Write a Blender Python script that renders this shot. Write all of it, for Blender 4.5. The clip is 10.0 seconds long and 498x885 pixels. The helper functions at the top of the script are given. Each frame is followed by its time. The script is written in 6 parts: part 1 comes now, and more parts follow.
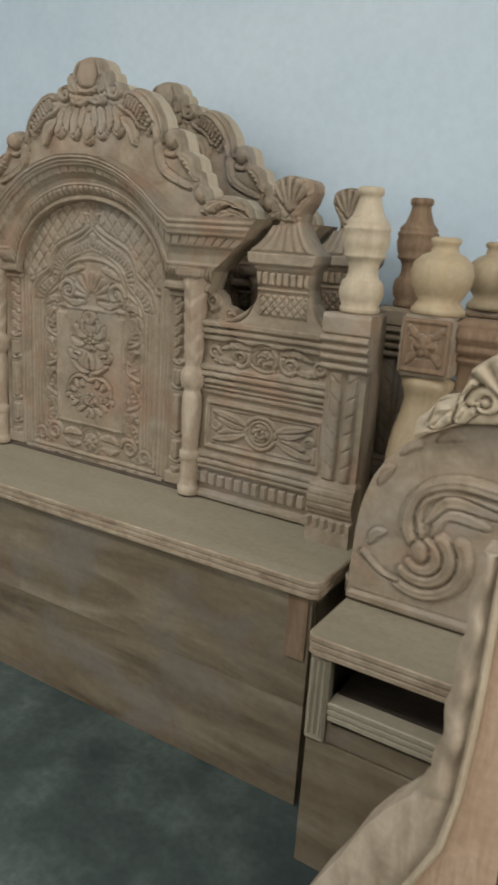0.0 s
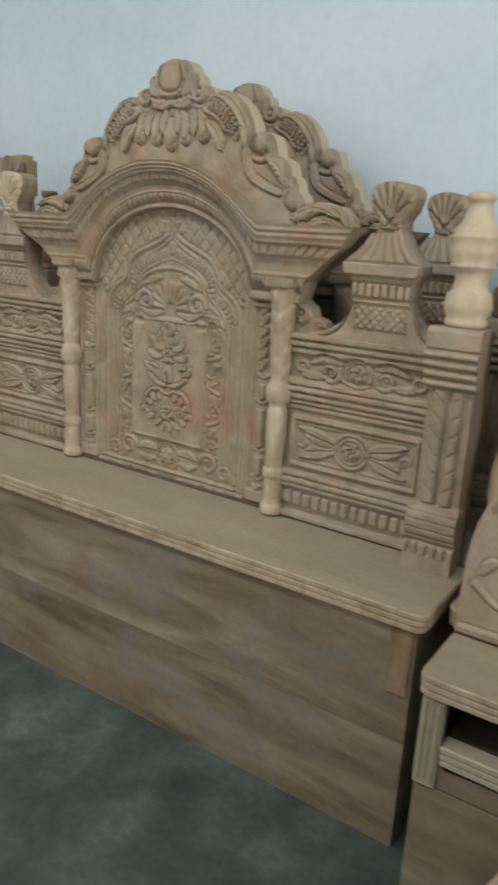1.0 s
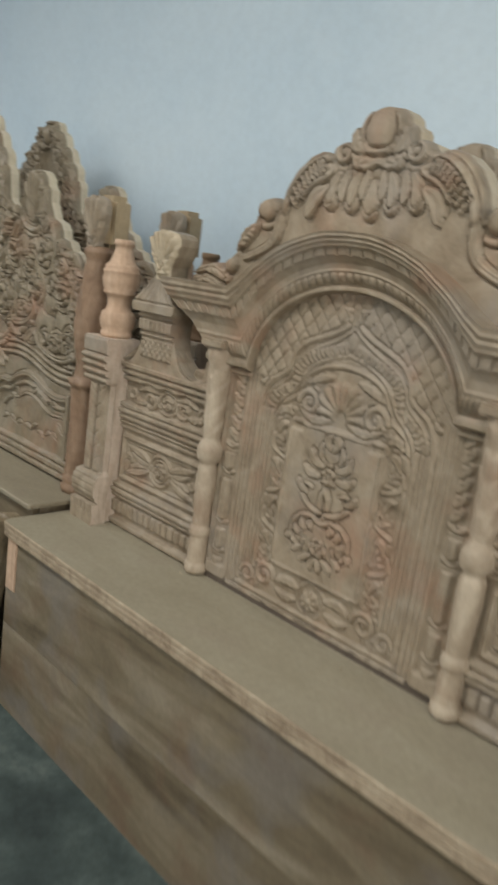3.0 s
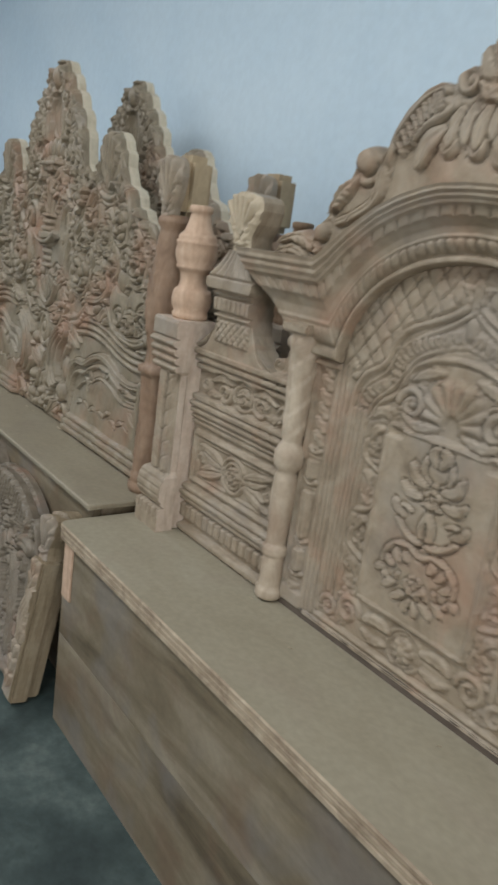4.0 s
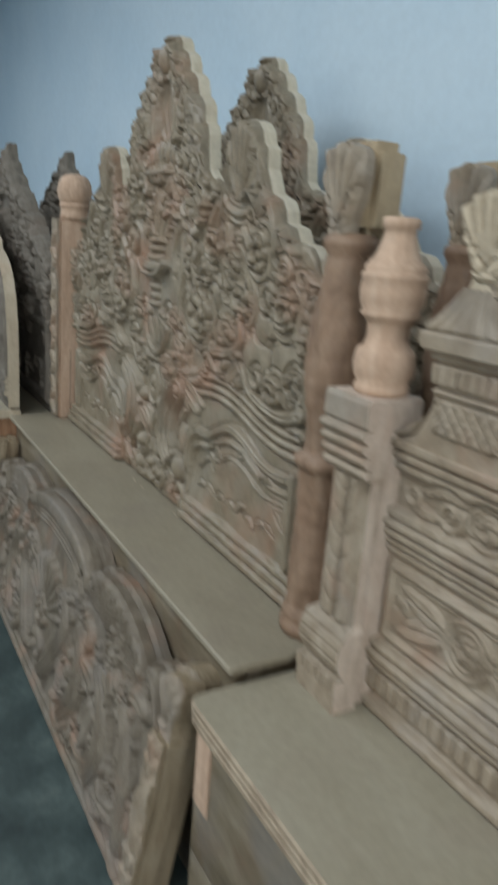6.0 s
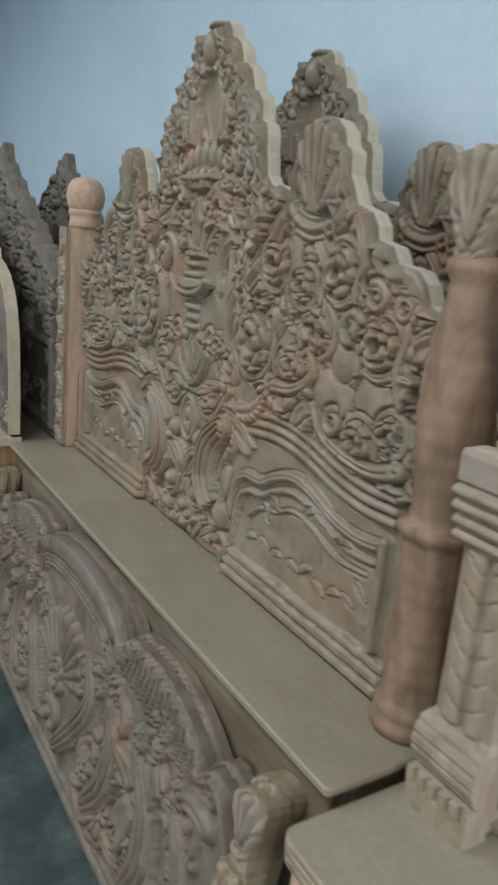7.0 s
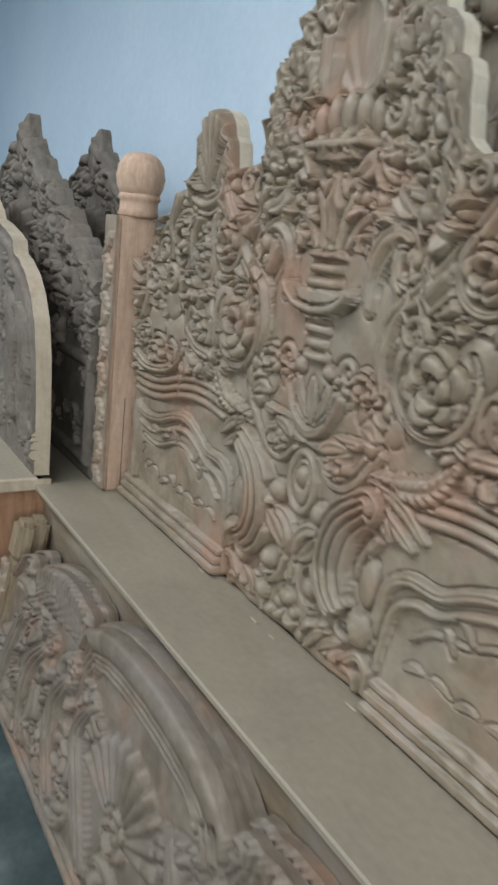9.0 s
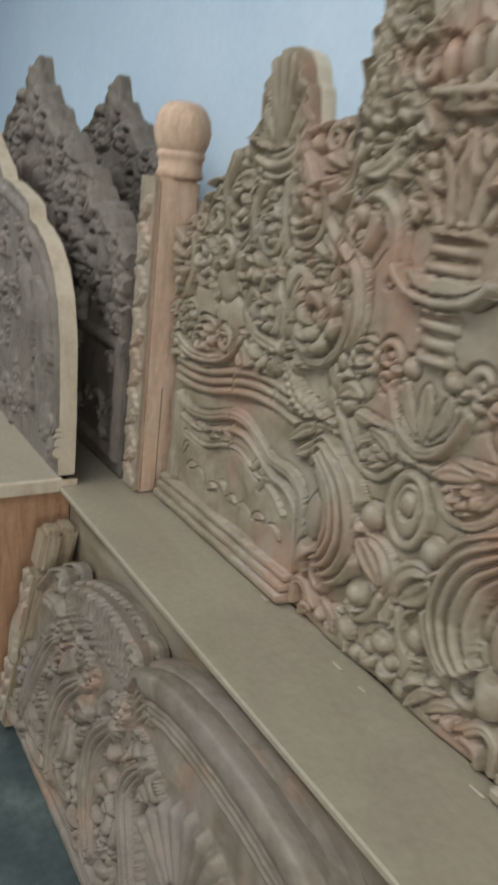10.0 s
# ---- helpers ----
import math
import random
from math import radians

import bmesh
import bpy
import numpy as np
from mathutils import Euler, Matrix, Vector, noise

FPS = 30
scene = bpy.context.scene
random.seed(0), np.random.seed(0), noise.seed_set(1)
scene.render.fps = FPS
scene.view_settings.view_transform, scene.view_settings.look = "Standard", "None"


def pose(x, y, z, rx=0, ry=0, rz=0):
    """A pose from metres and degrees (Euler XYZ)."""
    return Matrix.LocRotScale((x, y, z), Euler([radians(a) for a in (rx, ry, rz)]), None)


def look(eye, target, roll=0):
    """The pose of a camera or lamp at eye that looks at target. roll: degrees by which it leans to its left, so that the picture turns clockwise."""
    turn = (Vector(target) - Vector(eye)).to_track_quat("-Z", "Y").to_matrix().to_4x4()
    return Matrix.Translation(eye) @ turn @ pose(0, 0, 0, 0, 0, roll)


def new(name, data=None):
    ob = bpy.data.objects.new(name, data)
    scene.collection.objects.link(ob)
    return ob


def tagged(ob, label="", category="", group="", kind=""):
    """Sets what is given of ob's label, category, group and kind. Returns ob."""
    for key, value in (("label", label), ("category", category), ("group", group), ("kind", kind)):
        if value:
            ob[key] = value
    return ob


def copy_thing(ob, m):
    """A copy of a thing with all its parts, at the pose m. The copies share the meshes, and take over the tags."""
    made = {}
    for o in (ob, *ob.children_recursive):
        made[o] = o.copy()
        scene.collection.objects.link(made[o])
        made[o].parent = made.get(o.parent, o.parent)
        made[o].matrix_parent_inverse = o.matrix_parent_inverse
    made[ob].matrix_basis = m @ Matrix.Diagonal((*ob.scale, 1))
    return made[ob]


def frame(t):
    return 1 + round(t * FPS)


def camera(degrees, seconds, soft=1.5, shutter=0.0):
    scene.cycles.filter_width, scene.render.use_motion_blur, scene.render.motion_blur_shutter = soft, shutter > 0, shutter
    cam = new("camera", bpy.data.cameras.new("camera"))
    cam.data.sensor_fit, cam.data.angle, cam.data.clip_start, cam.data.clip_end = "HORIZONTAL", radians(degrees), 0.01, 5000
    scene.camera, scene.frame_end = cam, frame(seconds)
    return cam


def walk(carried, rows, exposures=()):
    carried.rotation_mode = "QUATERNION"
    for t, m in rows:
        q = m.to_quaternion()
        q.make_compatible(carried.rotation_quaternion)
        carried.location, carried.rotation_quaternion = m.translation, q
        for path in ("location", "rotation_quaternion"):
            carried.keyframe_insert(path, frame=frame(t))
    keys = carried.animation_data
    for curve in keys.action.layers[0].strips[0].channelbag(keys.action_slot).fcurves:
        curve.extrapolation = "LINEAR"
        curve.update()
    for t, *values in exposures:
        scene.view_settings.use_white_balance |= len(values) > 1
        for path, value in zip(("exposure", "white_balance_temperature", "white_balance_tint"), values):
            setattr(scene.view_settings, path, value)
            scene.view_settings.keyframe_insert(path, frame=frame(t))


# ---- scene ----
cam = camera(37.4, 10.0, soft=2.7, shutter=0.8)
METRES, EYE, TILT, LEAN, TURN = 3.4, 1.416, 0.0, 0.0, 30.5
ROWS = [
    (0.0, 0.0, 0.0, 0.0, 1.01, -15.61, -3.61),
    (0.5, -0.0162, 0.0157, 0.0029, 1.97, -15.73, -3.82),
    (1.0, -0.0448, 0.0297, 0.0058, 3.7, -15.94, -3.1),
    (1.5, -0.068, 0.0499, 0.0063, 4.4, -15.5, -2.86),
    (2.0, -0.0632, 0.1009, 0.0143, 10.85, -13.91, -4.51),
    (2.5, -0.07, 0.1436, 0.0073, 13.41, -15.6, -5.65),
    (3.0, -0.0947, 0.1875, 0.0249, 15.39, -12.91, -7.82),
    (3.2, -0.0864, 0.2129, 0.0221, 18.9, -12.63, -7.37),
    (4.3, -0.1216, 0.315, 0.015, 24.93, -16.74, -7.14),
    (4.5, -0.1247, 0.3366, 0.0108, 25.65, -17.72, -6.14),
    (5.0, -0.1625, 0.3846, 0.0129, 26.62, -15.15, -3.89),
    (5.5, -0.2204, 0.4236, 0.0144, 30.15, -17.23, -4.95),
    (6.0, -0.2608, 0.4608, 0.0244, 30.72, -15.63, -4.43),
    (6.2, -0.28, 0.4706, 0.0266, 31.1, -14.33, -4.16),
    (7.3, -0.3873, 0.5121, 0.0244, 27.42, -15.51, -4.75),
    (7.5, -0.4054, 0.5177, 0.0204, 27.15, -16.06, -3.84),
    (8.0, -0.4407, 0.5465, 0.0129, 27.88, -16.83, -4.22),
    (8.5, -0.4836, 0.593, 0.0166, 29.65, -17.58, -3.92),
    (9.0, -0.5166, 0.6195, 0.0177, 28.71, -15.26, -6.12),
    (9.5, -0.5622, 0.6464, 0.0269, 27.34, -15.85, -4.67),
    (10.0, -0.6022, 0.6696, 0.0195, 28.04, -18.32, -6.46),
]
# seconds, stops, kelvin, tint: the phone drifts warm and cool on the way
LIGHTING = [(0.0, -0.2, 6880, 10), (0.5, -0.08, 6950, 10), (1.0, -0.06, 6950, 10), (1.5, -0.05, 7800, 10), (2.0, -0.13, 7900, 10), (2.5, -0.12, 7650, 10), (3.0, -0.1, 6900, 9), (4.5, -0.08, 6270, 9), (5.0, -0.12, 6150, 8),
            (5.5, -0.08, 6170, 7), (6.0, -0.1, 6050, 6), (7.5, 0.14, 6080, 8), (8.0, 0.3, 6280, 10), (8.5, 0.25, 6330, 10), (9.0, 0.27, 6060, 10), (9.5, 0.18, 6200, 10), (10.0, 0.25, 6350, 10)]
walk(cam, [(t, pose(0, 0, EYE, TILT, LEAN, TURN) @ pose(METRES * x, METRES * y, METRES * z, 90 + pitch, roll, yaw)) for t, x, y, z, yaw, pitch, roll in ROWS], LIGHTING)

# ---- light ----
world = bpy.data.worlds.new("sky")
scene.world = world
world.use_nodes = True
wn = world.node_tree.nodes
sky = wn.new("ShaderNodeTexSky")
sky.sky_type, sky.sun_disc = "NISHITA", False
sky.sun_elevation, sky.sun_rotation = radians(40), radians(200)
wn["Background"].inputs["Strength"].default_value = 0.1
world.node_tree.links.new(sky.outputs[0], wn["Background"].inputs["Color"])


def added_lamp(place, target, w, h, power, colour):
    d = bpy.data.lights.new("daylight", "AREA")
    d.shape, d.size, d.size_y, d.energy, d.color = "RECTANGLE", w, h, power, colour
    ob = new("daylight", d)
    ob.matrix_world = look(place, target)
    return ob


# added area lamps out of view: one overhead, one behind the camera, one east
added_lamp((-3.9, -0.55, 3.8), (-3.9, -0.55, 0.0), 9.0, 0.9, 212, (0.95, 0.98, 1.0))
added_lamp((-2.6, -2.95, 1.4), (-2.6, 0.0, 1.3), 4.2, 2.4, 34, (1.0, 0.98, 0.95))
added_lamp((2.95, -0.2, 1.9), (-1.0, 0.9, 1.2), 2.1, 1.5, 105, (1.0, 0.98, 0.95))


# ---- materials ----
def material(name, rough=0.7, spec=0.3):
    m = bpy.data.materials.new(name)
    m.use_nodes = True
    b = m.node_tree.nodes["Principled BSDF"]
    b.inputs["Roughness"].default_value = rough
    b.inputs["Specular IOR Level"].default_value = spec
    return m, m.node_tree, b


def ramp(tree, fac, stops):
    n = tree.nodes.new("ShaderNodeValToRGB")
    tree.links.new(fac, n.inputs[0])
    e = n.color_ramp.elements
    while len(e) < len(stops):
        e.new(0.5)
    for k, (p, c) in zip(e, stops):
        k.position, k.color = p, (*c, 1)
    return n.outputs[0]


def mix(tree, fac, a, b, mode="MIX"):
    n = tree.nodes.new("ShaderNodeMix")
    n.data_type, n.blend_type = "RGBA", mode
    for value, sock in ((fac, n.inputs[0]), (a, n.inputs[6]), (b, n.inputs[7])):
        if isinstance(value, (int, float)):
            sock.default_value = value
        elif isinstance(value, tuple):
            sock.default_value = (*value, 1)
        else:
            tree.links.new(value, sock)
    return n.outputs[2]


def noise_at(tree, scale, stretch=(1, 1, 1), detail=4.0, rough=0.55, distortion=0.0, seed=0.0):
    co = tree.nodes.new("ShaderNodeTexCoord")
    info = tree.nodes.new("ShaderNodeObjectInfo")
    mp = tree.nodes.new("ShaderNodeMapping")
    add = tree.nodes.new("ShaderNodeVectorMath")
    add.operation = "MULTIPLY_ADD"
    tree.links.new(info.outputs["Random"], add.inputs[0])
    add.inputs[1].default_value = (7.3, 3.1, 5.7)
    tree.links.new(co.outputs["Object"], add.inputs[2])
    tree.links.new(add.outputs[0], mp.inputs["Vector"])
    mp.inputs["Scale"].default_value = stretch
    mp.inputs["Location"].default_value = (seed, seed * 1.7, seed * 0.6)
    n = tree.nodes.new("ShaderNodeTexNoise")
    n.inputs["Scale"].default_value = scale
    n.inputs["Detail"].default_value = detail
    n.inputs["Roughness"].default_value = rough
    n.inputs["Distortion"].default_value = distortion
    tree.links.new(mp.outputs[0], n.inputs["Vector"])
    return n.outputs["Fac"]


def bump(tree, bsdf, height, strength, distance):
    n = tree.nodes.new("ShaderNodeBump")
    n.inputs["Strength"].default_value = strength
    n.inputs["Distance"].default_value = distance
    tree.links.new(height, n.inputs["Height"])
    tree.links.new(n.outputs[0], bsdf.inputs["Normal"])


def wood(name, dark, mid, light, stretch=(1.2, 14, 14), patch=(0.33, 0.2, 0.13), patch_amount=0.35, rough=0.72, bump_d=0.0015, spread=1.0, grey=None, reach=-2.1, spec=0.25, stain=6.5):
    """Raw unvarnished wood: long grain, broad stains, reddish fresh patches, pale dust in spots."""
    m, tree, b = material(name, rough, spec)
    grain = noise_at(tree, 6.0, stretch, 6, 0.6, 0.6)
    c = ramp(tree, grain, [(0.5 - 0.25 * spread, dark), (0.5, mid), (0.5 + 0.28 * spread, light)])
    broad = noise_at(tree, stain, (1, 1, 1), 4, 0.55, 0.4, 4.0)
    f = tree.nodes.new("ShaderNodeMath")
    f.operation, f.use_clamp = "MULTIPLY_ADD", True
    tree.links.new(broad, f.inputs[0])
    f.inputs[1].default_value, f.inputs[2].default_value = 4.0, reach
    g = tree.nodes.new("ShaderNodeMath")
    g.operation = "MULTIPLY"
    tree.links.new(f.outputs[0], g.inputs[0])
    g.inputs[1].default_value = patch_amount
    c = mix(tree, g.outputs[0], c, patch)
    if grey:
        w = noise_at(tree, 4.6, (1, 1, 1), 3, 0.5, 0.6, 13.0)
        v = tree.nodes.new("ShaderNodeMapRange")
        tree.links.new(w, v.inputs[0])
        for i, q in ((1, 0.5), (2, 0.66), (3, 0.0), (4, 0.6)):
            v.inputs[i].default_value = q
        c = mix(tree, v.outputs[0], c, grey)
    fine = noise_at(tree, 60.0, (1, 1, 1), 3, 0.6, 0.0, 9.0)
    c = mix(tree, 0.5, c, ramp(tree, fine, [(0.3, (0.72, 0.72, 0.72)), (0.7, (1.0, 1.0, 1.0))]), "MULTIPLY")
    tree.links.new(c, b.inputs["Base Color"])
    h = mix(tree, 0.4, grain, fine)
    bump(tree, b, h, 0.5, bump_d)
    return m


CARVED = wood("carved_wood", (0.2, 0.15, 0.1), (0.3, 0.238, 0.168), (0.40, 0.332, 0.248), (2.5, 6, 2.5), (0.345, 0.205, 0.135), 0.85, 0.52, grey=(0.3, 0.26, 0.215))
CARVED_GREY = wood("carved_wood_grey", (0.115, 0.09, 0.063), (0.18, 0.147, 0.107), (0.265, 0.222, 0.167), (2.5, 6, 2.5), (0.3, 0.18, 0.118), 0.85, 0.48, grey=(0.2, 0.172, 0.142))
CARVED_OLD = wood("carved_wood_dusty", (0.11, 0.092, 0.072), (0.168, 0.143, 0.113), (0.235, 0.205, 0.165), (2.5, 6, 2.5), (0.19, 0.125, 0.09), 0.4)


WORN = wood("worn_carved_wood", (0.158, 0.124, 0.08), (0.248, 0.2, 0.136), (0.345, 0.291, 0.21), (2.5, 6, 2.5), (0.33, 0.178, 0.112), 0.85, 0.42, grey=(0.274, 0.236, 0.178), reach=-1.95, spec=0.4, stain=3.6)
RUST = wood("reddish_carved_wood", (0.17, 0.105, 0.066), (0.26, 0.168, 0.108), (0.34, 0.24, 0.165), (4, 4, 1.5), (0.2, 0.12, 0.078), 0.7, 0.45)
COLUMN_WOOD = wood("column_wood", (0.29, 0.222, 0.155), (0.42, 0.338, 0.25), (0.56, 0.47, 0.36), (4, 4, 1.5), (0.27, 0.178, 0.12), 0.8, 0.5, 0.0008)
TAN = wood("tan_post_wood", (0.2, 0.15, 0.09), (0.3, 0.232, 0.148), (0.42, 0.345, 0.24), (9, 9, 1.1), (0.26, 0.175, 0.105), 0.6, 0.5)
LEDGE = wood("ledge_wood", (0.28, 0.244, 0.172), (0.325, 0.285, 0.205), (0.362, 0.322, 0.238), (0.4, 1.2, 1.2), (0.31, 0.262, 0.195), 0.6, 0.48, 0.0002)
LEDGE_DULL = wood("dull_ledge_wood", (0.25, 0.213, 0.15), (0.288, 0.247, 0.175), (0.325, 0.282, 0.204), (0.4, 1.2, 1.2), (0.24, 0.2, 0.152), 0.6, 0.48, 0.0002)
BEADED = wood("beaded_edge_wood", (0.16, 0.11, 0.072), (0.34, 0.265, 0.182), (0.45, 0.37, 0.265), (2.5, 3, 3), (0.15, 0.09, 0.055), 0.8, 0.6, reach=-2.25)
BOARD = wood("board_wood", (0.092, 0.069, 0.041), (0.178, 0.14, 0.089), (0.285, 0.238, 0.17), (0.3, 1.6, 1.5), (0.155, 0.092, 0.056), 0.7, 0.5, 0.0012, 0.8, grey=(0.175, 0.155, 0.135), spec=0.4)
PALE = wood("pale_wood", (0.4, 0.325, 0.225), (0.50, 0.415, 0.3), (0.57, 0.49, 0.37), (3.0, 3.0, 0.7), (0.46, 0.335, 0.235), 0.45, 0.5, 0.0006)
CREAM = wood("cream_sawn_wood", (0.5, 0.42, 0.3), (0.62, 0.54, 0.405), (0.7, 0.62, 0.49), (3.0, 3.0, 0.7), (0.52, 0.4, 0.28), 0.45, 0.5, 0.0006)
HONEY = wood("honey_wood", (0.33, 0.25, 0.155), (0.42, 0.325, 0.205), (0.49, 0.395, 0.265), (3.0, 3.0, 0.7), (0.36, 0.24, 0.145), 0.5, 0.5, 0.0006)
PINK = wood("pink_raw_wood", (0.4, 0.315, 0.24), (0.545, 0.44, 0.35), (0.67, 0.57, 0.47), (5, 5, 1.5), (0.5, 0.35, 0.265), 0.6, 0.5, 0.0008)
FRESH = wood("fresh_cut_wood", (0.41, 0.27, 0.18), (0.52, 0.36, 0.25), (0.6, 0.44, 0.32), (9, 9, 1.1), (0.40, 0.255, 0.165), 0.5)
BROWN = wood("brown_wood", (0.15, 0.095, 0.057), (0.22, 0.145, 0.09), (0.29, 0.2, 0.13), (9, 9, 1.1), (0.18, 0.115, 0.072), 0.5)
ORANGE = wood("orange_brown_wood", (0.27, 0.142, 0.075), (0.37, 0.205, 0.112), (0.46, 0.28, 0.165), (9, 9, 1.1), (0.24, 0.125, 0.068), 0.5)
DARK = wood("dark_recess_wood", (0.06, 0.046, 0.036), (0.1, 0.078, 0.06), (0.14, 0.11, 0.085), (1.2, 10, 10), (0.1, 0.066, 0.048), 0.4)


def wall_paint():
    m, tree, b = material("blue_wall_paint", 0.6, 0.3)
    n = noise_at(tree, 1.1, (1, 1, 1), 4, 0.55, 0.3)
    c = ramp(tree, n, [(0.3, (0.49, 0.605, 0.69)), (0.7, (0.58, 0.68, 0.745))])
    f = noise_at(tree, 35.0, (1, 1, 1), 3, 0.6, 0.0, 3.0)
    c = mix(tree, 0.25, c, ramp(tree, f, [(0.35, (0.8, 0.8, 0.8)), (0.65, (1, 1, 1))]), "MULTIPLY")
    tree.links.new(c, b.inputs["Base Color"])
    bump(tree, b, f, 0.3, 0.002)
    return m


def concrete():
    m, tree, b = material("stained_concrete", 0.55, 0.4)
    n = noise_at(tree, 5.0, (1, 1, 1), 8, 0.62, 0.15)
    c = ramp(tree, n, [(0.3, (0.026, 0.038, 0.036)), (0.47, (0.045, 0.063, 0.058)), (0.6, (0.074, 0.097, 0.088)), (0.75, (0.14, 0.163, 0.145))])
    f = noise_at(tree, 45.0, (1, 1, 1), 5, 0.65, 0.0, 3.0)
    c = mix(tree, 0.6, c, ramp(tree, f, [(0.35, (0.6, 0.6, 0.6)), (0.65, (1, 1, 1))]), "MULTIPLY")
    tree.links.new(c, b.inputs["Base Color"])
    r = tree.nodes.new("ShaderNodeMapRange")
    tree.links.new(n, r.inputs[0])
    r.inputs[3].default_value, r.inputs[4].default_value = 0.45, 0.8
    tree.links.new(r.outputs[0], b.inputs["Roughness"])
    bump(tree, b, f, 0.4, 0.003)
    return m


WALL, FLOOR = wall_paint(), concrete()
PLASTER, _t, _b = material("white_ceiling_paint", 0.8, 0.2)
_c = ramp(_t, noise_at(_t, 2.0), [(0.3, (0.40, 0.41, 0.41)), (0.7, (0.48, 0.48, 0.47))])
_t.links.new(_c, _b.inputs["Base Color"])


# ---- mesh tools ----
def part(name, data, mat, parent=None, label="", at=(0, 0, 0), edge=None):
    """Links a bmesh or a mesh as one object under its thing."""
    if isinstance(data, bmesh.types.BMesh):
        me = bpy.data.meshes.new(name)
        data.to_mesh(me)
        data.free()
    else:
        me = data
    if mat is not None and not me.materials:
        me.materials.append(mat)
        me.materials.append(edge or mat)
    ob = new(name, me)
    ob.location = at
    if parent is not None:
        ob.parent = parent
    if label:
        ob["label"] = label
    return ob


def thing(name, at, label, category, group="", kind="", turn=0):
    ob = new(name)
    ob.empty_display_size = 0.1
    ob.matrix_world = pose(*at, 0, 0, turn)
    return tagged(ob, label, category, group, kind)


def box(lo, hi, bevel=0.003):
    bm = bmesh.new()
    bmesh.ops.create_cube(bm, size=1)
    size, mid = [b - a for a, b in zip(lo, hi)], [(a + b) / 2 for a, b in zip(lo, hi)]
    bmesh.ops.scale(bm, vec=size, verts=bm.verts)
    bmesh.ops.translate(bm, vec=mid, verts=bm.verts)
    if bevel:
        bmesh.ops.bevel(bm, geom=bm.edges[:], offset=bevel, segments=2, affect="EDGES", clamp_overlap=True)
    return bm


def lathe(profile, segs=24, flutes=0, depth=0.0, twist=0.0, zr=(0, 0), chevron=0.0):
    """A turned part from (radius, z); between the heights zr its skin is carved in twisted flutes or in leaves that rise from a midrib."""
    pts = []
    for (r0, z0), (r1, z1) in zip(profile, profile[1:]):
        k = max(1, int(abs(z1 - z0) / (0.0055 if chevron else 0.012)))
        pts += [(r0 + (r1 - r0) * i / k, z0 + (z1 - z0) * i / k) for i in range(k)]
    pts.append(profile[-1])
    bm, rings = bmesh.new(), []
    for r, z in pts:
        ring = []
        for i in range(segs):
            a = 2 * math.pi * i / segs
            rr = r
            if flutes and zr[0] < z < zr[1]:
                rr = r * (1 + depth * math.sin(flutes * a + twist * (z - zr[0])) + depth * 0.5 * math.sin(z * 160))
            if chevron and zr[0] < z < zr[1] and not 0.962 < z < 1.045:
                side = abs((math.degrees(a) + 90 + 180) % 360 - 180) / 60
                k = (z / chevron - side * 0.55) % 1.0
                rr = r * (1 + depth * (1.1 * k ** 0.6 - 0.6) - (0.1 if side < 0.12 else 0))
            ring.append(bm.verts.new((rr * math.cos(a), rr * math.sin(a), z)))
        rings.append(ring)
    for a, b in zip(rings, rings[1:]):
        for i in range(segs):
            j = (i + 1) % segs
            bm.faces.new((a[i], a[j], b[j], b[i])).smooth = True
    bm.faces.new(rings[0][::-1])
    bm.faces.new(rings[-1])
    return bm


def slab(x0, x1, y0, y1, z_top, profile, r=0.03, round_back=False):
    """A board whose front corners are round and whose edge is moulded: profile is (inset, drop) downwards."""
    bm, rings = bmesh.new(), []
    for inset, drop in profile:
        ring = []
        for cx, cy, a0, rnd in ((x1 - r, y1 - r, 0, round_back), (x0 + r, y1 - r, 90, round_back), (x0 + r, y0 + r, 180, True), (x1 - r, y0 + r, 270, True)):
            for i in range(7):
                a = radians(a0 + 15 * i)
                c, s = math.cos(a), math.sin(a)
                if rnd:
                    px, py = cx + (r - inset) * c, cy + (r - inset) * s
                else:
                    k = max(abs(c), abs(s))
                    px, py = cx + (r - inset) * c / k, cy + (r - inset) * s / k
                ring.append(bm.verts.new((px, py, z_top - drop)))
        rings.append(ring)
    n = len(rings[0])
    for a, b in zip(rings, rings[1:]):
        for i in range(n):
            j = (i + 1) % n
            bm.faces.new((a[i], b[i], b[j], a[j])).material_index = 1
    bm.faces.new(rings[0])
    bm.faces.new(rings[-1][::-1])
    return bm


BEADS = [(0.004, 0.0), (0.0, 0.003), (0.0, 0.012), (0.005, 0.015), (0.001, 0.019), (0.001, 0.028), (0.006, 0.031), (0.002, 0.035), (0.002, 0.044), (0.008, 0.048), (0.012, 0.052)]


# ---- carving: a sheet of heights that strokes raise ----
def bezier(pts, n=18):
    """A smooth line through the given points (Catmull-Rom)."""
    p = [np.array(q, float) for q in pts]
    p = [2 * p[0] - p[1]] + p + [2 * p[-1] - p[-2]]
    out = []
    per = max(2, n // (len(p) - 3))
    for i in range(1, len(p) - 2):
        for k in range(per):
            t = k / per
            a, b, c, d = p[i - 1:i + 3]
            out.append(0.5 * (2 * b + (c - a) * t + (2 * a - 5 * b + 4 * c - d) * t * t + (3 * b - a - 3 * c + d) * t ** 3))
    out.append(p[-2])
    return np.array(out)


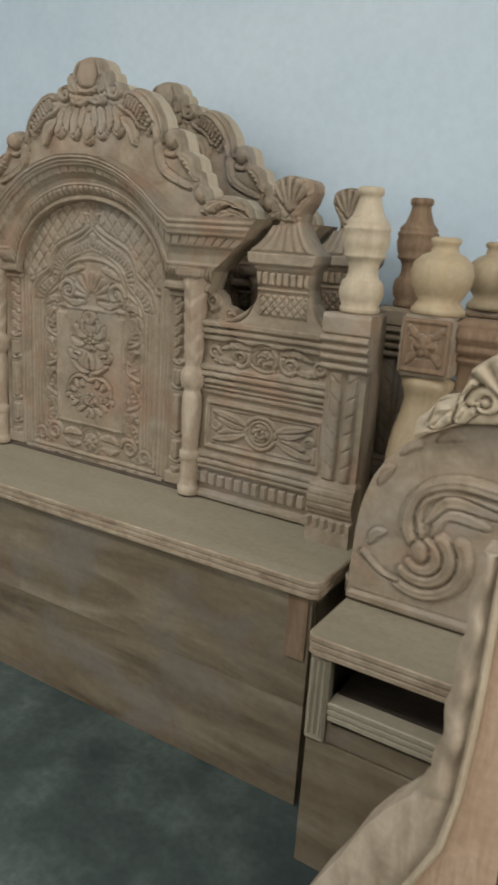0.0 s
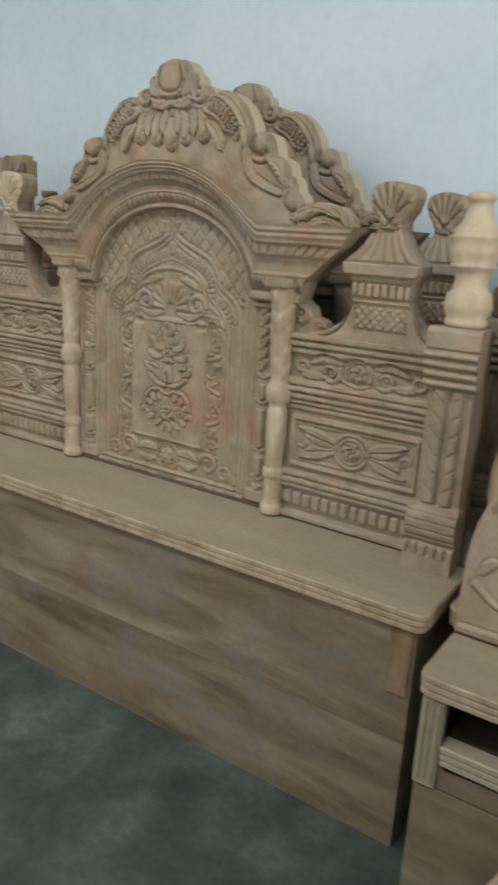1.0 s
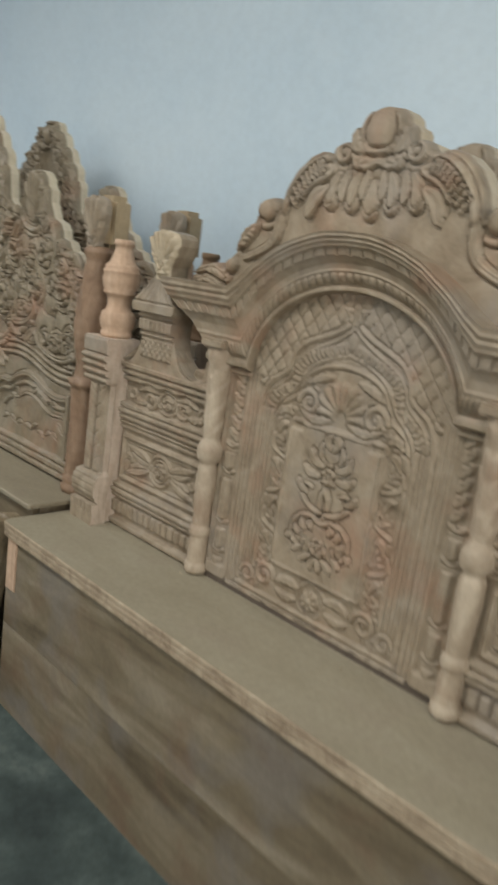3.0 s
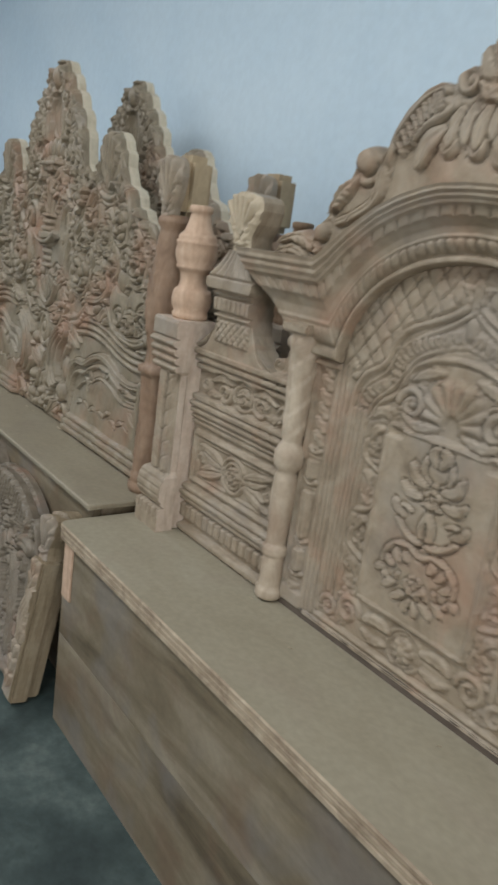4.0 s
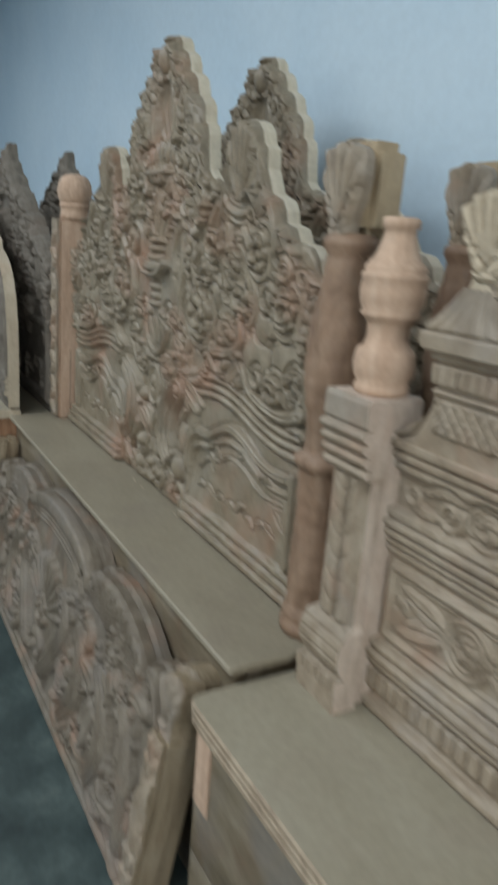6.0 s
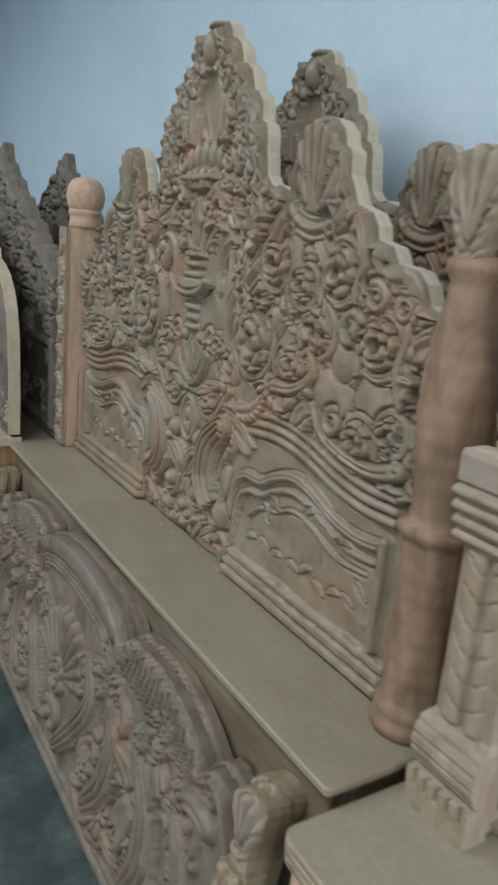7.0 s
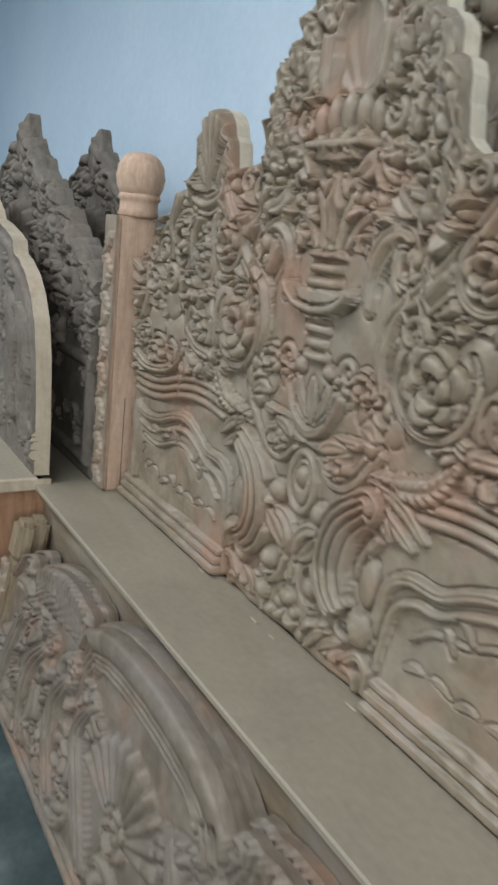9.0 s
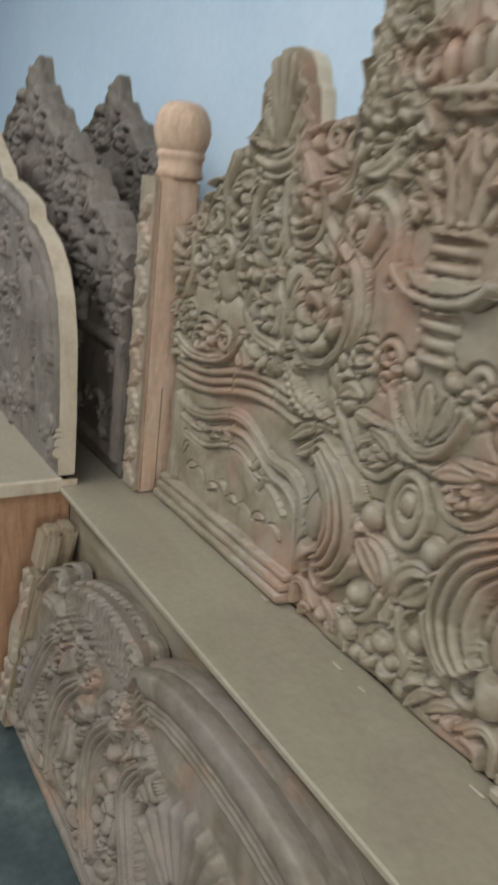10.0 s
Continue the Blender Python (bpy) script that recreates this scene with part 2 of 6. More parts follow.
class Relief:
    def __init__(self, X, Z):
        self.X, self.Z, self.H = X, Z, np.zeros_like(X)
        self.cut, self.low, self.least = 0.005, -0.003, 0.0

    def near(self, lo, hi):
        return np.nonzero((self.X > lo[0]) & (self.X < hi[0]) & (self.Z > lo[1]) & (self.Z < hi[1]))

    def stamp(self, idx, inside, h, gap):
        """Lays a motif over what is there, and cuts a line round it."""
        cur = self.H[idx]
        k = np.clip(gap / self.cut, 0, 1)
        cur = np.where(inside, np.maximum(h, self.least), self.low + (cur - self.low) * k * k * (3 - 2 * k))
        self.H[idx] = cur

    def along(self, line, reach):
        reach = reach + self.cut
        idx = self.near(line.min(0) - reach, line.max(0) + reach)
        x, z = self.X[idx], self.Z[idx]
        best, s, side = np.full(x.shape, 9.0), np.zeros_like(x), np.zeros_like(x)
        n = len(line) - 1
        for i in range(n):
            a, d = line[i], line[i + 1] - line[i]
            L2 = max(d @ d, 1e-12)
            t = np.clip(((x - a[0]) * d[0] + (z - a[1]) * d[1]) / L2, 0, 1)
            ex, ez = x - a[0] - t * d[0], z - a[1] - t * d[1]
            q = np.hypot(ex, ez)
            m = q < best
            best[m], s[m] = q[m], (i + t[m]) / n
            side[m] = np.sign(d[0] * ez[m] - d[1] * ex[m])
        return idx, best, s, side

    def ridge(self, pts, r, h, r_end=None, base=0.0, n=18):
        """A half-round ridge along a line; it may taper to r_end."""
        line = bezier(pts, n) if len(pts) < 24 else np.array(pts)
        idx, d, s, _ = self.along(line, r)
        w = r + ((r if r_end is None else r_end) - r) * s
        u = np.clip(d / np.maximum(w, 1e-4), 0, 1)
        h = min(h, 1.5 * r)
        face = np.sqrt(1 - u * u) * (1 - (0.3 * np.exp(-(u / 0.22) ** 2) if r > 0.0115 else 0))
        self.stamp(idx, u < 1, base + h * (0.35 + 0.65 * w / r) * face, d - w)

    def leaf(self, pts, w, h, veins=9, base=0.0, n=18):
        """A pointed leaf with a sunk midrib and raked veins, its tip curled forward."""
        h = min(h, 1.1 * w)
        line = bezier(pts, n)
        idx, d, s, side = self.along(line, w)
        half = w * np.sin(np.pi * np.clip(0.12 + 0.88 * s, 0, 1)) ** 0.75 * (1 - 0.2 * np.abs(np.sin(s * veins * np.pi)))
        u = np.clip(d / np.maximum(half, 1e-4), 0, 1)
        body = np.sqrt(1 - u ** 2.2) * (0.55 + 0.45 * np.minimum(1, u * 3.0))
        rake = 1 - 0.3 * (0.5 + 0.5 * np.cos((s * veins + u * 0.9) * 2 * np.pi)) * np.minimum(1, u * 3)
        self.stamp(idx, u < 1, base + h * body * rake * (0.7 + 0.5 * s), d - half)

    def blade(self, pts, w, h, base=0.0, n=18):
        """A smooth pointed leaf, hollow along its middle, whose tip rises."""
        h = min(h, 1.3 * w)
        line = bezier(pts, n)
        idx, d, s, side = self.along(line, w)
        half = w * np.sin(np.pi * np.clip(0.1 + 0.9 * s, 0, 1)) ** 0.6
        u = np.clip(d / np.maximum(half, 1e-4), 0, 1)
        body = np.sqrt(1 - u ** 3) * (0.62 + 0.38 * np.minimum(1, u * 1.6)) * (1 - 0.22 * np.exp(-((u - 0.55) / 0.07) ** 2) * (side > 0))
        self.stamp(idx, u < 1, base + h * body * (0.65 + 0.5 * s), d - half)

    def rose(self, cx, cz, r, h, base=0.0, a0=0.0):
        """A full-blown rose: broad petals that overlap, and a wrapped bud."""
        cut, self.cut = self.cut, 0.0035
        for count, out, size, lift in ((6, 0.6, 0.44, 0.72), (4, 0.32, 0.38, 0.9)):
            for i in range(count):
                a = a0 + 6.283 * i / count + out
                x, z, q = cx + out * r * math.cos(a), cz + out * r * math.sin(a), size * r * (1.06 if i % 2 else 0.94)
                idx = self.near((x - q - 0.004, z - q - 0.004), (x + q + 0.004, z + q + 0.004))
                dx, dz = self.X[idx] - x, self.Z[idx] - z
                u = np.hypot(dx, dz) / q
                rise = (dx * math.cos(a) + dz * math.sin(a)) / q
                self.stamp(idx, u < 1, base + h * lift * (0.78 + 0.26 * rise) * np.clip(1 - u ** 6, 0, 1) ** 0.5, (u - 1) * q)
        self.cut = cut
        self.dome(cx, cz, r * 0.24, h * 1.05, None, base)

    def comb(self, pts, w, h, lines=4, base=0.0, n=24):
        """A broad sweep gouged into parallel ridges."""
        h = min(h, 0.85 * w)
        line = bezier(pts, n)
        idx, d, s, side = self.along(line, w)
        taper = np.sin(np.pi * np.clip(0.15 + 0.8 * s, 0, 1)) ** 0.6
        u = np.clip(d / np.maximum(w * taper, 1e-4), 0, 1) * side
        self.stamp(idx, np.abs(u) < 1, base + h * (0.3 + 0.7 * np.abs(np.cos(u * lines * np.pi / 2)) ** 0.7) * np.sqrt(np.clip(1 - u * u * 0.7, 0, 1)), d - w * taper)

    def dome(self, cx, cz, r, h, rz=None, base=0.0):
        rz = rz or r
        h = min(h, 1.1 * r)
        c = self.cut
        idx = self.near((cx - r - c, cz - rz - c), (cx + r + c, cz + rz + c))
        q = np.sqrt(((self.X[idx] - cx) / r) ** 2 + ((self.Z[idx] - cz) / rz) ** 2)
        self.stamp(idx, q < 1, base + h * np.sqrt(np.clip(1 - q * q, 0, 1)), (q - 1) * min(r, rz))

    def flower(self, cx, cz, r, h, petals=6, base=0.0, a0=0.0):
        R = r + self.cut
        idx = self.near((cx - R, cz - R), (cx + R, cz + R))
        x, z = self.X[idx] - cx, self.Z[idx] - cz
        q, a = np.hypot(x, z) / r, np.arctan2(z, x) + a0
        lobe = 0.74 + 0.26 * np.abs(np.cos(a * petals / 2))
        u = q / lobe
        cut = 0.4 + 0.6 * np.abs(np.cos(a * petals / 2)) ** 0.6
        hh = np.sqrt(np.clip(1 - u ** 2.4, 0, 1)) * cut * (0.5 + 0.5 * np.minimum(1, q * 2))
        hh = np.maximum(hh, np.where(q < 0.3, np.sqrt(np.clip(1 - (q / 0.3) ** 2, 0, 1)) * 0.5 + 0.55, 0))
        self.stamp(idx, u < 1, base + h * hh, (u - 1) * r)

    def fan(self, cx, cz, r, a0, a1, lobes, h, r_in=0.1, base=0.0, squeeze=1.0):
        """A shell or palmette: lobes that spread from a foot."""
        idx = self.near((cx - r, cz - r * 0.8), (cx + r, cz + r))
        x, z = (self.X[idx] - cx) / squeeze, self.Z[idx] - cz
        q, a = np.hypot(x, z) / r, np.degrees(np.arctan2(x, z))
        k = (a - a0) / (a1 - a0) * lobes
        f = np.abs(np.sin(np.pi * k))
        rim = 0.86 + 0.14 * f
        ok = (k > 0) & (k < lobes) & (q < rim) & (q > r_in)
        hh = (0.2 + 0.8 * f ** 0.7) * (0.45 + 0.55 * q) * np.clip((rim - q) * 14, 0, 1) ** 0.5
        self.stamp(idx, ok, base + h * hh, np.where(ok, 0, 9.0))

    def spiral(self, cx, cz, r, turns, a0, w, h, sense=1, base=0.0):
        """A volute that winds in to an eye."""
        h = min(h, 1.7 * w)
        t = np.linspace(0, 1, int(14 * turns) + 6)
        rr = r * (1 - 0.82 * t)
        a = radians(a0) + sense * t * turns * 2 * math.pi
        pts = np.stack([cx + rr * np.cos(a), cz + rr * np.sin(a)], 1)
        idx, d, s, _ = self.along(pts, w)
        ww = w * (1 - 0.45 * s)
        u = np.clip(d / ww, 0, 1)
        self.stamp(idx, u < 1, base + h * (0.75 + 0.25 * s) * np.sqrt(1 - u * u), d - ww)
        self.dome(cx, cz, w * 0.9, h * 1.15, base=base)

    def border(self, x0, x1, z0, z1, w, h, add=True):
        """A half-round moulding round a rectangle."""
        d = np.minimum(np.minimum(self.X - x0, x1 - self.X), np.minimum(self.Z - z0, z1 - self.Z))
        u = np.abs(d) / w
        hh = np.where(u < 1, h * np.sqrt(np.clip(1 - u * u, 0, 1)), 0)
        self.H = self.H + hh if add else np.maximum(self.H, hh)

    def bar(self, z0, z1, h, x0=-9, x1=9, soft=0.3):
        """A level moulding with a rounded face."""
        u = np.abs((self.Z - (z0 + z1) / 2) / ((z1 - z0) / 2))
        hh = np.where((u < 1) & (self.X > x0) & (self.X < x1), h * np.clip((1 - u ** 2) / soft, 0, 1) ** 0.5, 0)
        self.H = np.maximum(self.H, hh)

    def grain(self, amount, scale=9.0):
        """Uneven hand tooling."""
        n = sum(np.sin(self.X * scale * a + self.Z * scale * b + c) for a, b, c in ((5, 3, 0), (-4, 7, 1), (9, -5, 2), (13, 11, 4), (-17, 6, 5)))
        self.H = self.H + amount * n / 5


def relief_mesh(name, X, Z, H, thick, mirror=False, shaped=False):
    """A carved board: its face stands at y = -H, its back at y = thick; edges turn round."""
    if mirror:
        X = np.concatenate([-X[:0:-1], X])
        Z = np.concatenate([Z[:0:-1], Z])
        H = np.concatenate([H[:0:-1], H])
    nx, nz = X.shape
    front = np.stack([X, -H, Z], -1).reshape(-1, 3)
    i = np.arange(nx * nz).reshape(nx, nz)
    quads = np.stack([i[:-1, :-1], i[1:, :-1], i[1:, 1:], i[:-1, 1:]], -1).reshape(-1, 4)
    rim = np.concatenate([i[:, 0], i[-1, 1:], i[-2::-1, -1], i[0, -2:0:-1]])
    m = len(rim)
    edge = front[rim].copy()
    back = edge.copy()
    back[:, 1] = thick
    co = np.concatenate([front, edge, back])
    e0, b0 = nx * nz, nx * nz + m
    k = np.arange(m)
    j = (k + 1) % m
    sides = np.stack([e0 + j, e0 + k, b0 + k, b0 + j], -1)
    pos = {int(v): n for n, v in enumerate(rim)}
    lo = np.array([b0 + pos[int(v)] for v in i[:, 0]])
    hi = np.array([b0 + pos[int(v)] for v in i[:, -1]])
    backs = np.stack([lo[1:], lo[:-1], hi[:-1], hi[1:]], -1)
    if shaped:
        flat = front.copy()
        flat[:, 1] = thick
        backs = quads[:, ::-1] + len(co)
        co = np.concatenate([co, flat])
    faces = np.concatenate([quads, sides, backs])
    me = bpy.data.meshes.new(name)
    me.vertices.add(len(co))
    me.vertices.foreach_set("co", co.astype(np.float32).ravel())
    me.loops.add(faces.size)
    me.loops.foreach_set("vertex_index", faces.astype(np.int32).ravel())
    me.polygons.add(len(faces))
    me.polygons.foreach_set("loop_start", np.arange(0, faces.size, 4, dtype=np.int32))
    smooth = np.zeros(len(faces), dtype=bool)
    smooth[:len(quads)] = True
    me.polygons.foreach_set("use_smooth", smooth)
    slot = np.zeros(len(faces), dtype=np.int32)
    slot[len(quads):len(quads) + len(sides)] = 1
    me.polygons.foreach_set("material_index", slot)
    me.update(calc_edges=True)
    return me


def sheet(x0, x1, bottom, top, cell):
    """A grid of columns between two outlines."""
    xs = np.linspace(x0, x1, max(3, int((x1 - x0) / cell) + 1))
    lo = np.array([bottom(x) for x in xs]) if callable(bottom) else np.full(len(xs), bottom)
    hi = np.array([top(x) for x in xs]) if callable(top) else np.full(len(xs), top)
    nz = max(3, int((hi - lo).max() / cell) + 1)
    v = np.linspace(0, 1, nz)
    return np.repeat(xs[:, None], nz, 1), lo[:, None] + v[None] * (hi - lo)[:, None]


def rows_sheet(cx, z0, z1, half, cell):
    """A grid of rows for an outline that swells and narrows with height."""
    zs = np.linspace(z0, z1, max(3, int((z1 - z0) / cell) + 1))
    w = np.array([half(z) for z in zs])
    nx = max(5, int(2 * w.max() / cell) + 1)
    u = np.linspace(-1, 1, nx)
    return cx + u[:, None] * w[None], np.repeat(zs[None], nx, 0)


def through_points(pts):
    """A smooth outline as a function, from (x, z) in order of x."""
    xs, zs = [p[0] for p in pts], [p[1] for p in pts]

    def f(x):
        return float(np.interp(x, xs, zs))
    return f


def ease_edge(X, Z, H, w=0.008):
    """Rounds a carved sheet off towards its outline."""
    d = np.minimum(Z - Z[:, :1], Z[:, -1:] - Z)
    k = np.clip(d / w, 0, 1)
    return H * np.sqrt(1 - (1 - k) ** 2)


# ---- room ----
WALL_Y = 2.36


def wall_with_hole(name, lo, hi, axis, hole, mat):
    """A wall with one opening: hole is (a0, a1, z0, z1) along the wall."""
    a0, a1, z0, z1 = hole
    bm = bmesh.new()
    u0, u1 = (lo[0], hi[0]) if axis == "x" else (lo[1], hi[1])
    for p0, p1, q0, q1 in ((u0, a0, lo[2], hi[2]), (a1, u1, lo[2], hi[2]), (a0, a1, z1, hi[2]), (a0, a1, lo[2], z0)):
        if p1 - p0 < 0.01 or q1 - q0 < 0.01:
            continue
        c = bmesh.ops.create_cube(bm, size=1)["verts"]
        if axis == "x":
            size, mid = (p1 - p0, hi[1] - lo[1], q1 - q0), ((p0 + p1) / 2, (lo[1] + hi[1]) / 2, (q0 + q1) / 2)
        else:
            size, mid = (hi[0] - lo[0], p1 - p0, q1 - q0), ((lo[0] + hi[0]) / 2, (p0 + p1) / 2, (q0 + q1) / 2)
        bmesh.ops.scale(bm, vec=size, verts=c)
        bmesh.ops.translate(bm, vec=mid, verts=c)
    return part(name, bm, mat)


tagged(part("floor", box((-10.2, -3.2, -0.2), (3.2, WALL_Y + 0.2, 0), 0), FLOOR), "stained dark grey-green concrete workshop floor", "floor", kind="structure")
tagged(part("wall_north", box((-10.2, WALL_Y, 0), (3.2, WALL_Y + 0.2, 3.7), 0), WALL), "pale blue painted plaster wall behind the headboards", "wall", kind="structure")
# west, south and east walls are unseen, added to close the room round the lamps
tagged(part("wall_west", box((-10.2, -3.0, 0), (-10.0, WALL_Y, 3.7), 0), WALL), "pale blue painted plaster wall", "wall", kind="structure")
tagged(wall_with_hole("wall_south", (-10.2, -3.2, 0), (3.2, -3.0, 3.7), "x", (-4.8, -0.4, 0, 2.7), WALL), "unseen added wall, pale blue, with a wide opening", "wall", kind="structure")
tagged(wall_with_hole("wall_east", (3.0, -3.0, 0), (3.2, WALL_Y, 3.7), "y", (-0.9, 1.3, 1.1, 2.7), WALL), "unseen added wall, pale blue, with a raised opening", "wall", kind="structure")
def ceiling_with_lamp_slot():
    bm = bmesh.new()
    for lo, hi in (((-10.2, -3.2), (3.2, -1.1)), ((-10.2, 0.0), (3.2, WALL_Y + 0.2)), ((-10.2, -1.1), (-8.5, 0.0)), ((0.6, -1.1), (3.2, 0.0))):
        c = bmesh.ops.create_cube(bm, size=1)["verts"]
        bmesh.ops.scale(bm, vec=(hi[0] - lo[0], hi[1] - lo[1], 0.2), verts=c)
        bmesh.ops.translate(bm, vec=((lo[0] + hi[0]) / 2, (lo[1] + hi[1]) / 2, 3.8), verts=c)
    return bm


# unseen ceiling, added with a slot for the overhead lamp
tagged(part("ceiling", ceiling_with_lamp_slot(), PLASTER), "unseen added white ceiling with a long slot for the overhead lamp", "ceiling", kind="structure")


# ---- headboard with an arch: panels, columns, crest, storage box ----
def storage_box(t, half, front, back, height, planks=2, ledge=LEDGE, face=BOARD, corner=True):
    """The blanket box in front of a headboard: ledge, front planks, ends, corner blocks."""
    part("ledge", slab(-half, half, front, back, height, BEADS), ledge, t, "dusty grey-beige ledge with a beaded edge", edge=BEADED)
    low, y = height - 0.052, front + 0.02
    step = low / planks
    for i in range(planks):
        z1 = low - i * step
        part("front_plank", box((-half + 0.02, y, z1 - step + 0.0002), (half - 0.02, y + 0.022, z1 - 0.0002), 0.0008), face, t)
    for s in (-1, 1):
        part("end_panel", box((s * (half - 0.03) - 0.01, y + 0.024, 0), (s * (half - 0.03) + 0.01, back - 0.01, low), 0.002), face, t)
        if corner:
            part("corner_block", box((s * (half - 0.055) - 0.028, y - 0.006, low - 0.17), (s * (half - 0.055) + 0.028, y, low), 0.002), BROWN if s > 0 else FRESH, t, "brown corner block")
    part("back_board", box((-half + 0.05, back - 0.008, 0.0), (half - 0.05, back + 0.03, height + 0.02), 0.002), DARK, t)


def shell_finial(name, t, cx, z0, z1, half, y, mat, label="", thick=0.06, edge=None):
    """A carved shell on a short neck, square behind."""
    h = z1 - z0

    def w(z):
        k = (z - z0) / h
        return half * float(np.interp(k, [0, 0.12, 0.3, 0.5, 0.72, 0.86, 0.95, 1], [0.62, 0.5, 0.55, 0.85, 1.02, 0.98, 0.78, 0.22]))
    X, Z = rows_sheet(0, z0, z1, w, 0.004)
    r = Relief(X, Z)
    r.H += 0.012
    r.cut = 0.003
    r.fan(0, z0 + 0.22 * h, 0.8 * h, -62, 62, 7, 0.03, 0.1, 0.006, 0.8)
    r.ridge([(-0.5 * half, z0 + 0.24 * h), (0, z0 + 0.17 * h), (0.5 * half, z0 + 0.24 * h)], 0.009, 0.026, base=0.008)
    for q in (-1, 1):
        r.leaf([(q * 0.2 * half, z0 + 0.25 * h), (q * 0.6 * half, z0 + 0.4 * h), (q * 0.85 * half, z0 + 0.62 * h)], 0.3 * half, 0.03, 3, 0.008)
    r.grain(0.0008)
    d = np.abs(X) / np.maximum(np.abs(X).max(0)[None], 1e-6)
    r.H *= np.sqrt(np.clip(1 - d ** 6, 0.05, 1))
    ob = part(name, relief_mesh(name, X, Z, r.H, thick, shaped=True), mat, t, label, (cx, y, 0), edge=edge)
    return ob


def square_pillar(t, cx, half, y0, y1, z0, z1, mat, cap_mat=None):
    """A sawn post with a carved front: plain block and beads at the top, two strips of nicked leaves, a bulged foot on a toothed row."""
    shaft = part("pillar", box((cx - half, y0 + 0.05, z0), (cx + half, y1, z1), 0.004), mat, t, "plain sawn post with a carved front")
    X, Z = sheet(-half - 0.008, half + 0.008, z0, z1, 0.0032)
    X = X * np.interp(Z, [z0, z0 + 0.16, z0 + 0.175, z1 - 0.15, z1 - 0.14, z1], [1.0, 1.0, 0.86, 0.86, 1.0, 1.0])
    r = Relief(X, Z)
    up, low = z1 - Z, Z - z0
    r.H += 0.018
    r.H = np.where(up < 0.05, 0.05 - 0.006 * np.clip(1 - up / 0.008, 0, 1), r.H)
    for k in range(4):
        u = np.abs(up - 0.063 - 0.0235 * k) / 0.0118
        r.H = np.maximum(r.H, np.where(u < 1, 0.034 - 0.005 * k + 0.024 * np.sqrt(np.clip(1 - u * u, 0, 1)), 0))
    strip = (up > 0.15) & (low > 0.17)
    for x, w, rake in ((-0.42 * half, 0.36 * half, 0.9), (0.4 * half, 0.27 * half, -0.7)):
        u = np.abs(X - x) / w
        nick = ((Z + rake * (X - x)) / 0.045) % 1.0
        r.H = np.where(strip & (u < 1), 0.018 + 0.014 * np.sqrt(np.clip(1 - u ** 3, 0, 1)) - 0.005 * (nick < 0.1), r.H)
    u = np.abs(low - 0.118) / 0.05
    r.H = np.maximum(r.H, np.where(u < 1, 0.02 + 0.034 * np.sqrt(np.clip(1 - u * u, 0, 1)) - 0.004 * (np.abs(np.sin(Z * 150)) < 0.25), 0))
    teeth = (low > 0.04) & (low <= 0.07)
    r.H = np.where(teeth, 0.04 + 0.012 * (np.abs(np.sin(X * 130)) > 0.45), r.H)
    r.H = np.where(low <= 0.04, 0.05, r.H)
    r.grain(0.0008)
    part("carved_front", relief_mesh("carved_front", X, Z, r.H, 0.003, shaped=True), cap_mat or mat, shaft, at=(cx, y0 + 0.05, 0), edge=mat)
    return shaft


def arch_top(x):
    x = abs(x)
    return 1.255 + 0.235 * math.sqrt(max(0.0, 1 - (x / 0.305) ** 2)) if x < 0.305 else 1.26


